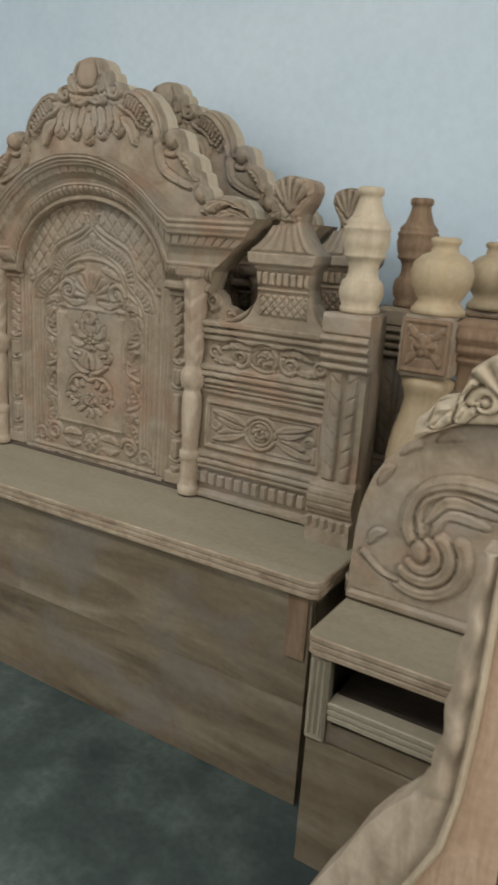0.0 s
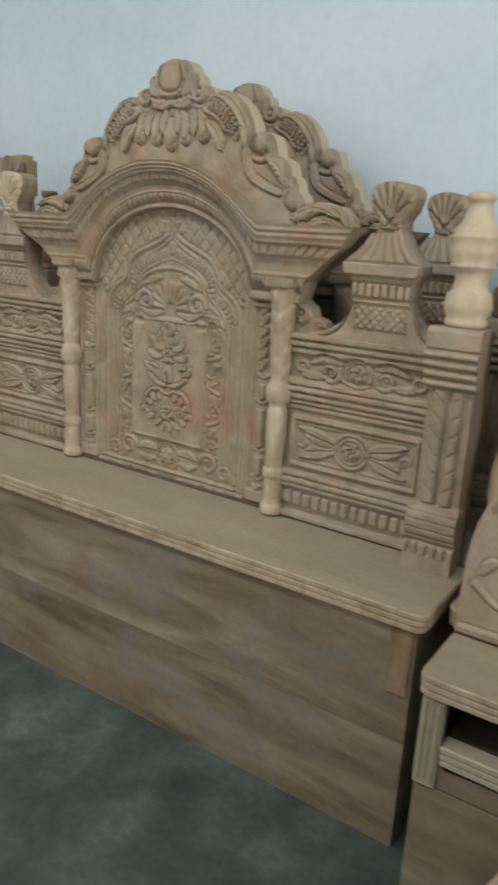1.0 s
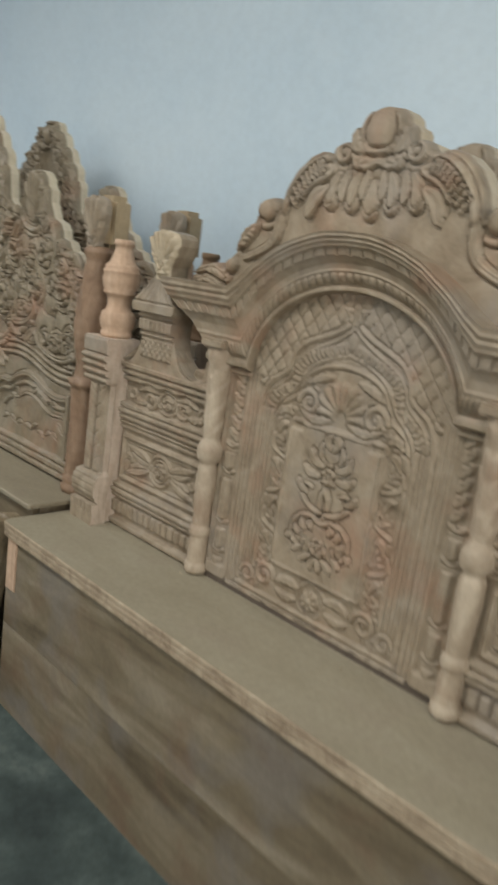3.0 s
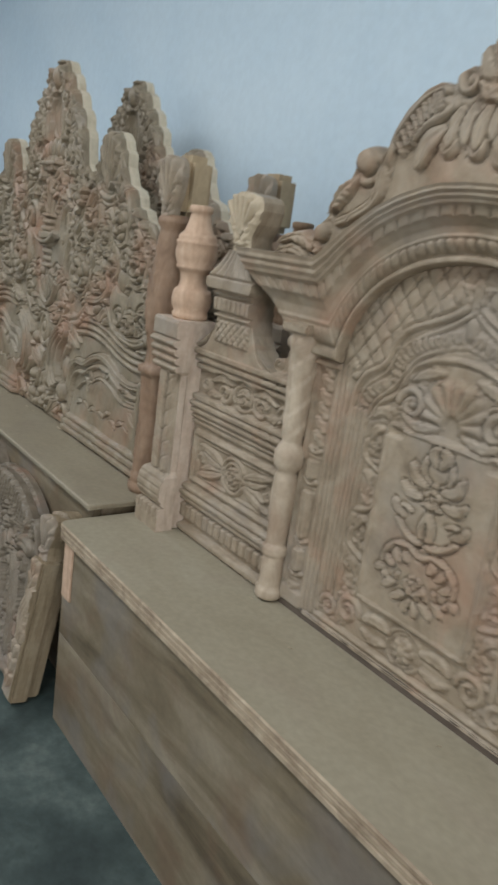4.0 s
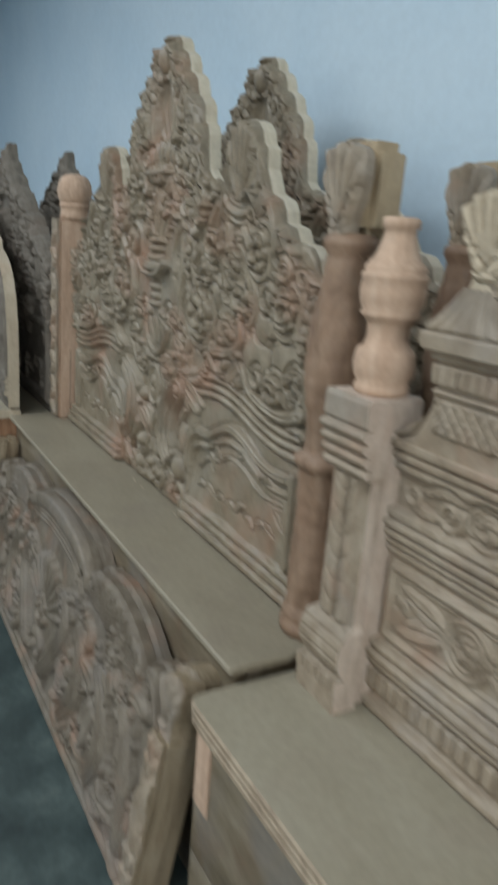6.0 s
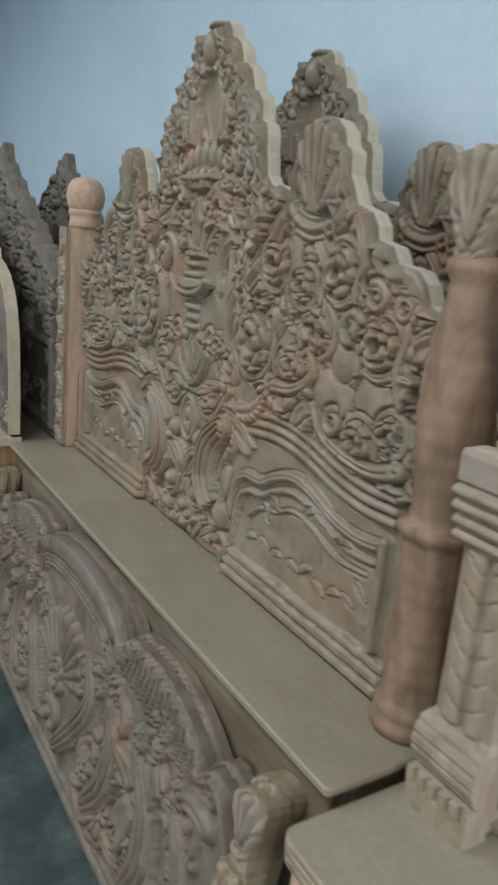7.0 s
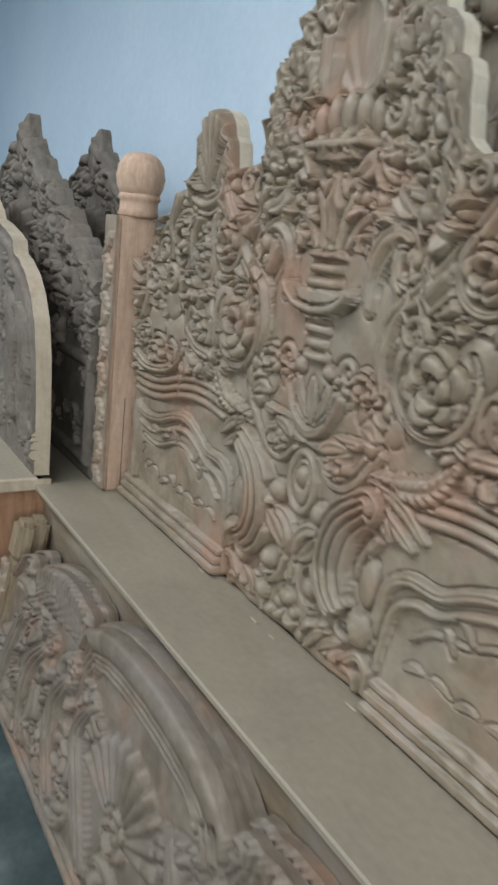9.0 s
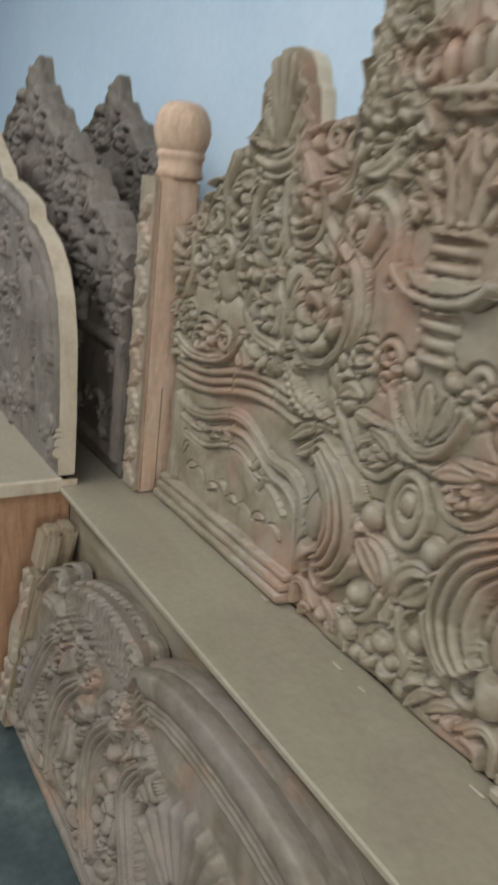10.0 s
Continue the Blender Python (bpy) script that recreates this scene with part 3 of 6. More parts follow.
def arch_centre_panel():
    X, Z = sheet(0, 0.395, 0.648, lambda x: arch_top(x) + 0.03, 0.0038)
    r = Relief(X, Z)
    rng = random.Random(17)
    ground = ((X > 0.15) & (X < 0.275) & (Z > 0.69) & (Z < 1.25)) | ((X < 0.2) & (Z > 0.69) & (Z < 0.775)) | ((X < 0.19) & (Z > 1.17) & (Z < 1.31))
    foliage(r, rng, ground, 55, 0.021, 0.011, 0.002, smooth=True)
    # pilaster strip with a string of balls and reeded lines at its sides
    for x, w, h in ((0.388, 0.006, 0.016), (0.312, 0.007, 0.02), (0.296, 0.006, 0.016), (0.281, 0.006, 0.013)):
        r.ridge([(x, 0.66), (x, 0.95), (x, 1.25)], w, h)
    for z in np.arange(1.06, 1.24, 0.032):
        r.leaf([(0.336, z), (0.35, z + 0.02), (0.364, z + 0.028)], 0.016, 0.018, 3)
    r.ridge([(0.35, 0.71), (0.35, 0.85), (0.35, 1.035)], 0.017, 0.02)
    for z in (1.04, 0.965, 0.82, 0.735):
        r.ridge([(0.332, z + 0.006), (0.35, z - 0.004), (0.368, z + 0.006)], 0.007, 0.026)
        r.ridge([(0.334, z - 0.012), (0.366, z - 0.012)], 0.0035, 0.012)
    r.bar(0.66, 0.7, 0.016, 0.315, 0.385)
    r.bar(1.238, 1.25, 0.02, 0.31, 0.395)
    # ogee arch of two ridges with a leafy band between
    ogee = [(0.262, 0.69), (0.262, 1.0), (0.262, 1.13), (0.257, 1.2), (0.236, 1.245), (0.2, 1.268), (0.183, 1.285), (0.172, 1.32), (0.142, 1.355), (0.09, 1.378), (0.04, 1.4), (0.012, 1.422), (0.0, 1.445)]
    r.ridge(ogee, 0.007, 0.019, n=40)
    inner = [(0.208, 0.74), (0.208, 1.0), (0.206, 1.1), (0.2, 1.16), (0.178, 1.2), (0.145, 1.222), (0.132, 1.245), (0.115, 1.283), (0.065, 1.31), (0.0, 1.32)]
    r.ridge(inner, 0.006, 0.016, n=40)
    a, b = bezier(ogee, 90), bezier(inner, 90)
    for q in (0.26, 0.78):
        steps = np.linspace(0, 1, 60)
        pa = np.stack([np.interp(steps, np.linspace(0, 1, len(a)), a[:, k]) for k in (0, 1)], 1)
        pb = np.stack([np.interp(steps, np.linspace(0, 1, len(b)), b[:, k]) for k in (0, 1)], 1)
        r.ridge(pa * (1 - q) + pb * q, 0.0045, 0.012)
    last = None
    for q in a:
        if q[1] < 1.12 or (last is not None and np.hypot(*(q - last)) < 0.015):
            continue
        last = q
        near = b[np.argmin(np.hypot(b[:, 0] - q[0], b[:, 1] - q[1] + 0.012))]
        r.blade([tuple(near * 0.66 + q * 0.34), tuple(near * 0.5 + q * 0.5 + (0.003, 0.0)), tuple(near * 0.36 + q * 0.64)], 0.0085, 0.012)
    for x in (0.222, 0.236, 0.249):
        r.ridge([(x, 0.7), (x, 0.95), (x, 1.17)], 0.0045, 0.011)
    # lozenge ground in the tympanum
    tymp = (Z > np.interp(X, [p[0] for p in ogee[::-1]], [p[1] for p in ogee[::-1]]) + 0.012) & (Z > 1.25) & (X < 0.30)
    lz = 0.007 * (np.minimum(np.abs(np.sin((X + 0.8 * Z) * 75)), np.abs(np.sin((X - 0.8 * Z) * 75))) < 0.2)
    r.H = np.where(tymp & (r.H < 0.008), 0.008 - lz, r.H)
    r.leaf([(0.0, 1.41), (0.012, 1.44), (0.035, 1.455)], 0.014, 0.018, 3)
    r.leaf([(0.0, 1.42), (0.0, 1.45), (0.0, 1.475)], 0.012, 0.02, 3)
    # tall smooth tablet with an arabesque
    tab = (X < 0.143) & (Z > 0.782) & (Z < 1.165 - 0.02 * (X > 0.1))
    r.H = np.where(tab, np.maximum(r.H, 0.012), r.H)
    r.border(-0.143, 0.143, 0.782, 1.165, 0.006, 0.008)
    s = 0.012
    r.rose(0.0, 1.055, 0.03, 0.016, s)
    r.rose(0.0, 0.868, 0.026, 0.015, s, 0.5)
    r.ridge([(0.0, 1.145), (0.03, 1.125), (0.032, 1.095), (0.012, 1.08)], 0.0065, 0.015, 0.004, s)
    r.blade([(0.006, 1.12), (0.016, 1.14), (0.004, 1.158)], 0.011, 0.014, s)
    r.blade([(0.02, 1.075), (0.05, 1.085), (0.06, 1.115)], 0.011, 0.015, s)
    r.blade([(0.024, 1.05), (0.06, 1.05), (0.078, 1.07)], 0.01, 0.014, s)
    r.ridge([(0.0, 1.02), (0.012, 0.995), (0.008, 0.965), (0.0, 0.945)], 0.008, 0.013, 0.005, s)
    r.ridge([(0.01, 0.96), (0.04, 0.965), (0.072, 0.99), (0.066, 1.02), (0.044, 1.015)], 0.007, 0.016, 0.004, s)
    r.blade([(0.06, 1.0), (0.082, 1.01), (0.09, 1.03)], 0.009, 0.013, s)
    r.ridge([(0.004, 0.935), (0.045, 0.945), (0.084, 0.92), (0.086, 0.875), (0.058, 0.855), (0.046, 0.88)], 0.0075, 0.017, 0.004, s)
    for x, z, x1, z1 in ((0.06, 0.93, 0.045, 0.905), (0.08, 0.905, 0.058, 0.89), (0.03, 0.935, 0.028, 0.91), (0.05, 0.86, 0.075, 0.84), (0.02, 0.845, 0.05, 0.825), (0.004, 0.84, 0.012, 0.81), (0.085, 0.88, 0.1, 0.865)):
        r.blade([(x, z), ((x + x1) / 2 + 0.005, (z + z1) / 2), (x1, z1)], 0.009, 0.014, s)
    # scrolls beside the tablet and over it
    for i, z in enumerate((0.795, 0.895, 0.995, 1.095)):
        v = 1 if i % 2 else -1
        r.ridge([(0.175 - 0.02 * v, z - 0.035), (0.176 + 0.024 * v, z - 0.015), (0.176 + 0.02 * v, z + 0.022), (0.172, z + 0.03), (0.164, z + 0.012)], 0.0065, 0.017, 0.004)
        r.rose(0.175, z + 0.002, 0.014, 0.015)
        r.blade([(0.176 + 0.012 * v, z + 0.025), (0.176, z + 0.048), (0.176 - 0.018 * v, z + 0.052)], 0.011, 0.015)
        r.blade([(0.176 + 0.02 * v, z + 0.03), (0.178 + 0.02 * v, z + 0.05), (0.176 + 0.008 * v, z + 0.066)], 0.008, 0.013)
    r.fan(0.0, 1.20, 0.085, -95, 95, 9, 0.018, 0.2)
    r.spiral(0.1, 1.215, 0.034, 1.4, 0, 0.009, 0.016, 1)
    r.leaf([(0.15, 1.175), (0.17, 1.185), (0.188, 1.165)], 0.014, 0.014, 3)
    r.leaf([(0.04, 1.29), (0.075, 1.28), (0.108, 1.262)], 0.013, 0.014, 4)
    r.leaf([(0.03, 1.185), (0.08, 1.178), (0.13, 1.195)], 0.013, 0.015, 4)
    # lower band
    r.flower(0.0, 0.728, 0.034, 0.018, 8)
    for r0 in (0.036, 0.044):
        t = np.linspace(-1.6, 1.6, 24)
        r.ridge(np.stack([r0 * np.cos(t), 0.728 + r0 * np.sin(t)], 1), 0.005, 0.014)
    r.leaf([(0.045, 0.745), (0.09, 0.75), (0.125, 0.735)], 0.015, 0.015, 4)
    r.leaf([(0.05, 0.712), (0.09, 0.705), (0.12, 0.715)], 0.013, 0.014, 4)
    r.spiral(0.165, 0.735, 0.034, 1.6, 180, 0.008, 0.016, -1)
    r.spiral(0.225, 0.715, 0.026, 1.4, 0, 0.007, 0.014, 1)
    r.ridge([(0.0, 0.678), (0.13, 0.678), (0.262, 0.678)], 0.007, 0.016)
    r.ridge([(0.0, 0.66), (0.13, 0.66), (0.30, 0.66)], 0.007, 0.02)
    r.grain(0.0009)
    return relief_mesh("centre_panel", X, Z, r.H * 0.82, 0.04, True)


def arch_moulding():
    """The moulded arch and the level cornices at its feet, which meet in mitres."""
    outer = np.array([(0, 1.618), (0.06, 1.616), (0.1, 1.608), (0.15, 1.593), (0.2, 1.572), (0.27, 1.527), (0.32, 1.487), (0.36, 1.462)])
    run = np.concatenate([[0], np.cumsum(np.hypot(*np.diff(outer, axis=0).T))])
    n, rows = 150, 58
    f, k = np.linspace(0, 1, n), np.linspace(0, 1, rows)
    P = np.stack([0.305 * np.sin(f * math.pi / 2), 1.255 + 0.235 * np.cos(f * math.pi / 2)], 1)
    Q = np.stack([np.interp(f * run[-1], run, outer[:, i]) for i in (0, 1)], 1)
    A = P[:, None] + (Q - P)[:, None] * k[None, :, None]
    m = 90
    ends = np.interp(k, [0, 0.3, 0.5, 0.75, 1], [0.462, 0.48, 0.53, 0.6, 0.64])
    g = np.linspace(0, 1, m)[1:]
    B = np.stack([A[-1, None, :, 0] + g[:, None] * (ends - A[-1, :, 0])[None], np.repeat(A[-1, None, :, 1], m - 1, 0)], -1)
    grid = np.concatenate([A, B])
    X, Z = grid[..., 0], grid[..., 1]
    K = np.repeat(k[None], len(X), 0)
    along = np.concatenate([f * 0.43, 0.43 + g * 0.28])[:, None] + 0 * K
    H = np.interp(K, [0, 0.03, 0.1, 0.13, 0.15, 0.34, 0.36, 0.4, 0.5, 0.6, 0.62, 0.75, 0.77, 0.8, 0.86, 0.88, 0.93, 0.95, 1.0],
                  [0.018, 0.034, 0.034, 0.026, 0.026, 0.042, 0.05, 0.046, 0.05, 0.062, 0.068, 0.074, 0.082, 0.082, 0.09, 0.085, 0.094, 0.09, 0.094])
    tooth = (along / 0.021) % 1.0
    H = H + np.where((K > 0.15) & (K < 0.34), 0.011 * np.sqrt(np.clip(np.sin(np.pi * tooth), 0, 1)) * np.sqrt(np.clip(1 - ((K - 0.245) / 0.095) ** 2, 0, 1)), 0)
    tick = (along / 0.034) % 1.0
    H = H - np.where((K > 0.63) & (K < 0.74) & (tick < 0.14), 0.006, 0)
    r = Relief(X, Z)
    r.H = H
    r.grain(0.0008)
    return relief_mesh("arch_moulding", X, Z, r.H, 0.04, True, True)


def arch_crest():
    top = through_points([(0, 1.892), (0.028, 1.888), (0.046, 1.874), (0.052, 1.858), (0.068, 1.852), (0.08, 1.836), (0.078, 1.818), (0.088, 1.81), (0.1, 1.822), (0.122, 1.815), (0.135, 1.798), (0.15, 1.797),
                          (0.178, 1.803), (0.206, 1.794), (0.243, 1.765), (0.27, 1.725), (0.282, 1.682), (0.288, 1.66), (0.295, 1.682), (0.318, 1.695), (0.34, 1.685), (0.352, 1.66), (0.356, 1.635),
                          (0.37, 1.632), (0.395, 1.618), (0.405, 1.585), (0.42, 1.578), (0.43, 1.545), (0.445, 1.535), (0.452, 1.508), (0.475, 1.512), (0.5, 1.522), (0.53, 1.515), (0.56, 1.512), (0.585, 1.49), (0.6, 1.452)])
    bottom = through_points([(0, 1.59), (0.1, 1.58), (0.2, 1.545), (0.27, 1.5), (0.32, 1.462), (0.36, 1.44), (0.6, 1.44)])
    X, Z = sheet(0, 0.6, bottom, top, 0.0036)
    r = Relief(X, Z)
    r.low = 0.018
    r.H += 0.03
    b = 0.03
    r.dome(0, 1.84, 0.05, 0.02, 0.05, b)
    r.dome(0, 1.838, 0.046, 0.03, 0.052, b)
    r.ridge([(0.0, 1.79), (0.036, 1.8), (0.052, 1.835), (0.036, 1.878)], 0.009, 0.03, 0.004, b + 0.012)
    r.blade([(0.045, 1.79), (0.068, 1.81), (0.07, 1.845)], 0.02, 0.036, b)
    r.spiral(0.098, 1.795, 0.026, 1.3, 100, 0.011, 0.03, -1, b)
    r.leaf([(0.0, 1.775), (0.045, 1.768), (0.075, 1.79)], 0.02, 0.026, 3, b)
    for s0, s1 in (((0.0, 1.73), (0.0, 1.66)), ((0.045, 1.745), (0.055, 1.675)), ((0.105, 1.745), (0.12, 1.68))):
        r.dome(s1[0], s1[1] + 0.012, 0.022, 0.03, 0.026, b)
        r.blade([s0, ((s0[0] + s1[0]) / 2 + 0.008, (s0[1] + s1[1]) / 2), s1], 0.017, 0.026, b)
    r.blade([(0.13, 1.755), (0.175, 1.745), (0.215, 1.69)], 0.026, 0.028, b)
    r.blade([(0.14, 1.715), (0.172, 1.69), (0.185, 1.645)], 0.022, 0.024, b)
    r.blade([(0.08, 1.75), (0.088, 1.715), (0.085, 1.685)], 0.014, 0.03, b)
    r.blade([(0.022, 1.75), (0.028, 1.715), (0.026, 1.69)], 0.013, 0.03, b)
    r.ridge([(0.15, 1.782), (0.2, 1.765), (0.24, 1.725), (0.262, 1.675), (0.268, 1.63)], 0.011, 0.022, base=b)
    for a in np.linspace(0, 1, 9):
        r.ridge([(0.16 + 0.09 * a, 1.775 - 0.075 * a ** 1.6), (0.15 + 0.08 * a, 1.75 - 0.075 * a ** 1.6)], 0.004, 0.006, base=b + 0.016)
    r.dome(0.326, 1.664, 0.03, 0.045, 0.03, b)
    r.ridge([(0.352, 1.64), (0.325, 1.622), (0.292, 1.632), (0.283, 1.668)], 0.01, 0.034, 0.006, b)
    r.ridge([(0.275, 1.64), (0.285, 1.59), (0.33, 1.56), (0.385, 1.54)], 0.015, 0.034, 0.01, b)
    r.leaf([(0.35, 1.625), (0.385, 1.6), (0.41, 1.555)], 0.026, 0.03, 5, b)
    r.dome(0.432, 1.52, 0.024, 0.036, 0.024, b)
    r.leaf([(0.44, 1.48), (0.5, 1.505), (0.575, 1.485)], 0.026, 0.04, 5, b)
    r.leaf([(0.48, 1.46), (0.53, 1.475), (0.59, 1.46)], 0.016, 0.036, 4, b)
    r.H = 0.03 + (r.H - 0.03) * 0.68
    r.grain(0.001)
    H = ease_edge(X, Z, r.H, 0.014)
    return relief_mesh("crest", X * 0.972, Z, H, 0.05, True)


def arch_side_panel(sign):
    X, Z = sheet(0.43, 0.86, 0.648, through_points([(0.43, 1.27), (0.465, 1.268), (0.49, 1.25), (0.5, 1.225), (0.515, 1.222), (0.535, 1.215), (0.55, 1.19), (0.56, 1.185), (0.86, 1.185)]), 0.0038)
    r = Relief(X, Z)
    for z0, z1, h in ((1.165, 1.185, 0.03), (1.145, 1.163, 0.024), (1.125, 1.142, 0.017), (0.985, 0.997, 0.014), (0.968, 0.982, 0.01), (1.038, 1.055, 0.02), (1.02, 1.036, 0.026), (1.0, 1.017, 0.02), (0.775, 0.79, 0.02), (0.757, 0.773, 0.026), (0.742, 0.755, 0.02), (0.648, 0.668, 0.022)):
        r.bar(z0, z1, h)
    r.spiral(0.462, 1.235, 0.022, 1.3, 270, 0.01, 0.03, 1)
    r.spiral(0.52, 1.205, 0.012, 1.1, 0, 0.007, 0.028, 1)
    # frieze: a wheel between running scrolls
    c = 0.645
    r.rose(c, 1.09, 0.024, 0.018)
    t = np.linspace(0, 6.3, 40)
    r.ridge(np.stack([c + 0.038 * np.cos(t), 1.09 + 0.033 * np.sin(t)], 1), 0.006, 0.018)
    r.ridge(np.stack([c + 0.052 * np.cos(t[8:34]), 1.09 + 0.034 * np.sin(t[8:34])], 1), 0.005, 0.015)
    for s in (-1, 1):
        r.spiral(c + s * 0.08, 1.085, 0.03, 1.5, 90 + s * 60, 0.008, 0.017, s)
        r.leaf([(c + s * 0.05, 1.112), (c + s * 0.1, 1.118), (c + s * 0.15, 1.1)], 0.013, 0.016, 5)
        r.leaf([(c + s * 0.1, 1.07), (c + s * 0.15, 1.07), (c + s * 0.195, 1.095)], 0.013, 0.016, 5)
        r.spiral(c + s * 0.17, 1.09, 0.02, 1.3, 0, 0.007, 0.014, -s)
    # sunk tablet with a rosette and raked leaves
    r.border(0.462, 0.835, 0.81, 0.945, 0.008, 0.014)
    r.border(0.478, 0.82, 0.825, 0.93, 0.004, 0.006)
    r.rose(c, 0.878, 0.026, 0.018, 0.0, 0.3)
    r.ridge(np.stack([c + 0.036 * np.cos(t), 0.878 + 0.035 * np.sin(t)], 1), 0.005, 0.017)
    r.ridge(np.stack([c + 0.05 * np.cos(t), 0.878 + 0.047 * np.sin(t)], 1), 0.006, 0.016)
    for s in (-1, 1):
        for v in (-1, 1):
            r.blade([(c + s * 0.055, 0.878 + v * 0.014), (c + s * 0.1, 0.878 + v * 0.03), (c + s * 0.165, 0.878 + v * 0.044)], 0.012, 0.015)
            r.blade([(c + s * 0.062, 0.878 + v * 0.004), (c + s * 0.1, 0.878 + v * 0.008), (c + s * 0.145, 0.878 + v * 0.024)], 0.009, 0.013)
        r.spiral(c + s * 0.155, 0.878, 0.016, 1.2, 0, 0.006, 0.012, s)
    # row of small blocks near the foot
    teeth = (Z > 0.69) & (Z < 0.728)
    r.H = np.where(teeth, np.maximum(r.H, 0.016 * (np.abs(np.sin(X * 105)) > 0.4)), r.H)
    r.grain(0.0008)
    if sign < 0:
        return relief_mesh("side_panel", -X[::-1], Z[::-1], r.H[::-1], 0.04)
    return relief_mesh("side_panel", X, Z, r.H, 0.04)


def bell_pediment():
    def half(z):
        return float(np.interp(z, [1.18, 1.20, 1.225, 1.255, 1.29, 1.33, 1.345, 1.36, 1.38, 1.4, 1.425, 1.45], [0.185, 0.146, 0.108, 0.085, 0.075, 0.077, 0.086, 0.098, 0.1, 0.076, 0.054, 0.04]))
    X, Z = rows_sheet(0, 1.18, 1.45, half, 0.0038)
    r = Relief(X, Z)
    r.H += 0.012
    W = np.array([half(z) for z in Z[0]])[None]
    cross = (Z > 1.215) & (Z < 1.275) & (np.abs(X) < 0.07)
    lz = np.minimum(np.abs(np.sin((X + Z) * 130)), np.abs(np.sin((X - Z) * 130))) < 0.25
    r.H = np.where(cross, 0.02 - 0.007 * lz, r.H)
    r.bar(1.28, 1.29, 0.024)
    r.bar(1.333, 1.345, 0.03)
    teeth = (Z > 1.295) & (Z < 1.33)
    r.H = np.where(teeth, 0.018 + 0.012 * (np.abs(np.sin(X * 150)) > 0.5), r.H)
    r.bar(1.347, 1.383, 0.046)
    roof = Z >= 1.383
    r.H = np.where(roof, np.interp(Z, [1.383, 1.45], [0.042, 0.022]) + 0.006 * np.abs(np.sin(X / np.maximum(W, 0.01) * 9)), r.H)
    for s in (-1, 1):
        r.ridge([(s * 0.165, 1.19), (s * 0.125, 1.21), (s * 0.1, 1.25), (s * 0.088, 1.3)], 0.009, 0.028)
    r.grain(0.0007)
    return relief_mesh("bell_pediment", X, Z, r.H, 0.05, shaped=True)


COLUMN = [(0.03, 0.65), (0.034, 0.655), (0.034, 0.675), (0.028, 0.68), (0.026, 0.76), (0.031, 0.765), (0.031, 0.785), (0.024, 0.79), (0.026, 0.83), (0.03, 0.9), (0.029, 0.955), (0.023, 0.975),
          (0.033, 0.985), (0.037, 1.0), (0.037, 1.02), (0.03, 1.035), (0.024, 1.045), (0.027, 1.07), (0.03, 1.15), (0.033, 1.24), (0.038, 1.27), (0.04, 1.3)]
TURNED = [(0.046, 0.0), (0.05, 0.006), (0.05, 0.014), (0.046, 0.02), (0.053, 0.034), (0.056, 0.052), (0.053, 0.07), (0.05, 0.078), (0.041, 0.084), (0.037, 0.1), (0.038, 0.118), (0.043, 0.13), (0.052, 0.136), (0.052, 0.141), (0.05, 0.146),
          (0.056, 0.16), (0.058, 0.18), (0.055, 0.196), (0.058, 0.2), (0.058, 0.206), (0.052, 0.21), (0.054, 0.216), (0.05, 0.222), (0.04, 0.232), (0.033, 0.25), (0.028, 0.268), (0.027, 0.28), (0.032, 0.283), (0.032, 0.296), (0.027, 0.3)]


def arched_headboard(at, label):
    t = thing("bed_headboard", at, label, "headboard", "stored headboards")
    storage_box(t, 1.012, -0.322, 0.0, 0.645)
    part("centre_panel", arch_centre_panel(), CARVED, t, "arched panel carved with a flower tablet")
    part("arch_moulding", arch_moulding(), CARVED, t, at=(0, 0.0, 0))
    part("crest", arch_crest(), CARVED, t, "carved crest with volutes and a round boss", (0.003, 0.008, 0), edge=PALE)
    for s in (-1, 1):
        part("side_panel", arch_side_panel(s), CARVED, t)
        bell = part("bell_pediment", bell_pediment(), CARVED, t, at=(s * 0.70, -0.012, 0))
        if s > 0:
            shell_finial("shell_finial", bell, 0, 1.445, 1.572, 0.058, 0.0, CARVED)
        else:
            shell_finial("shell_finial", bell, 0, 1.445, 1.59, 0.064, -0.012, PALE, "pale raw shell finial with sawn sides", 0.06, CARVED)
        part("column", lathe(COLUMN, 48, 0, 0.12, 0, (1.055, 1.3), 0.058), COLUMN_WOOD, t, "turned column carved with leaves", (s * 0.415, -0.02, 0))
        part("capital", box((s * 0.415 - 0.046, -0.066, 1.297), (s * 0.415 + 0.046, 0.02, 1.322), 0.006), CARVED, t)
        pillar = square_pillar(t, s * 0.917, 0.056, -0.095, 0.035, 0.645, 1.25, CARVED if s > 0 else PINK, CARVED)
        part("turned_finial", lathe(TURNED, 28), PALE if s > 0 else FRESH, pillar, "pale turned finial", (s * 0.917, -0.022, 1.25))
    return t


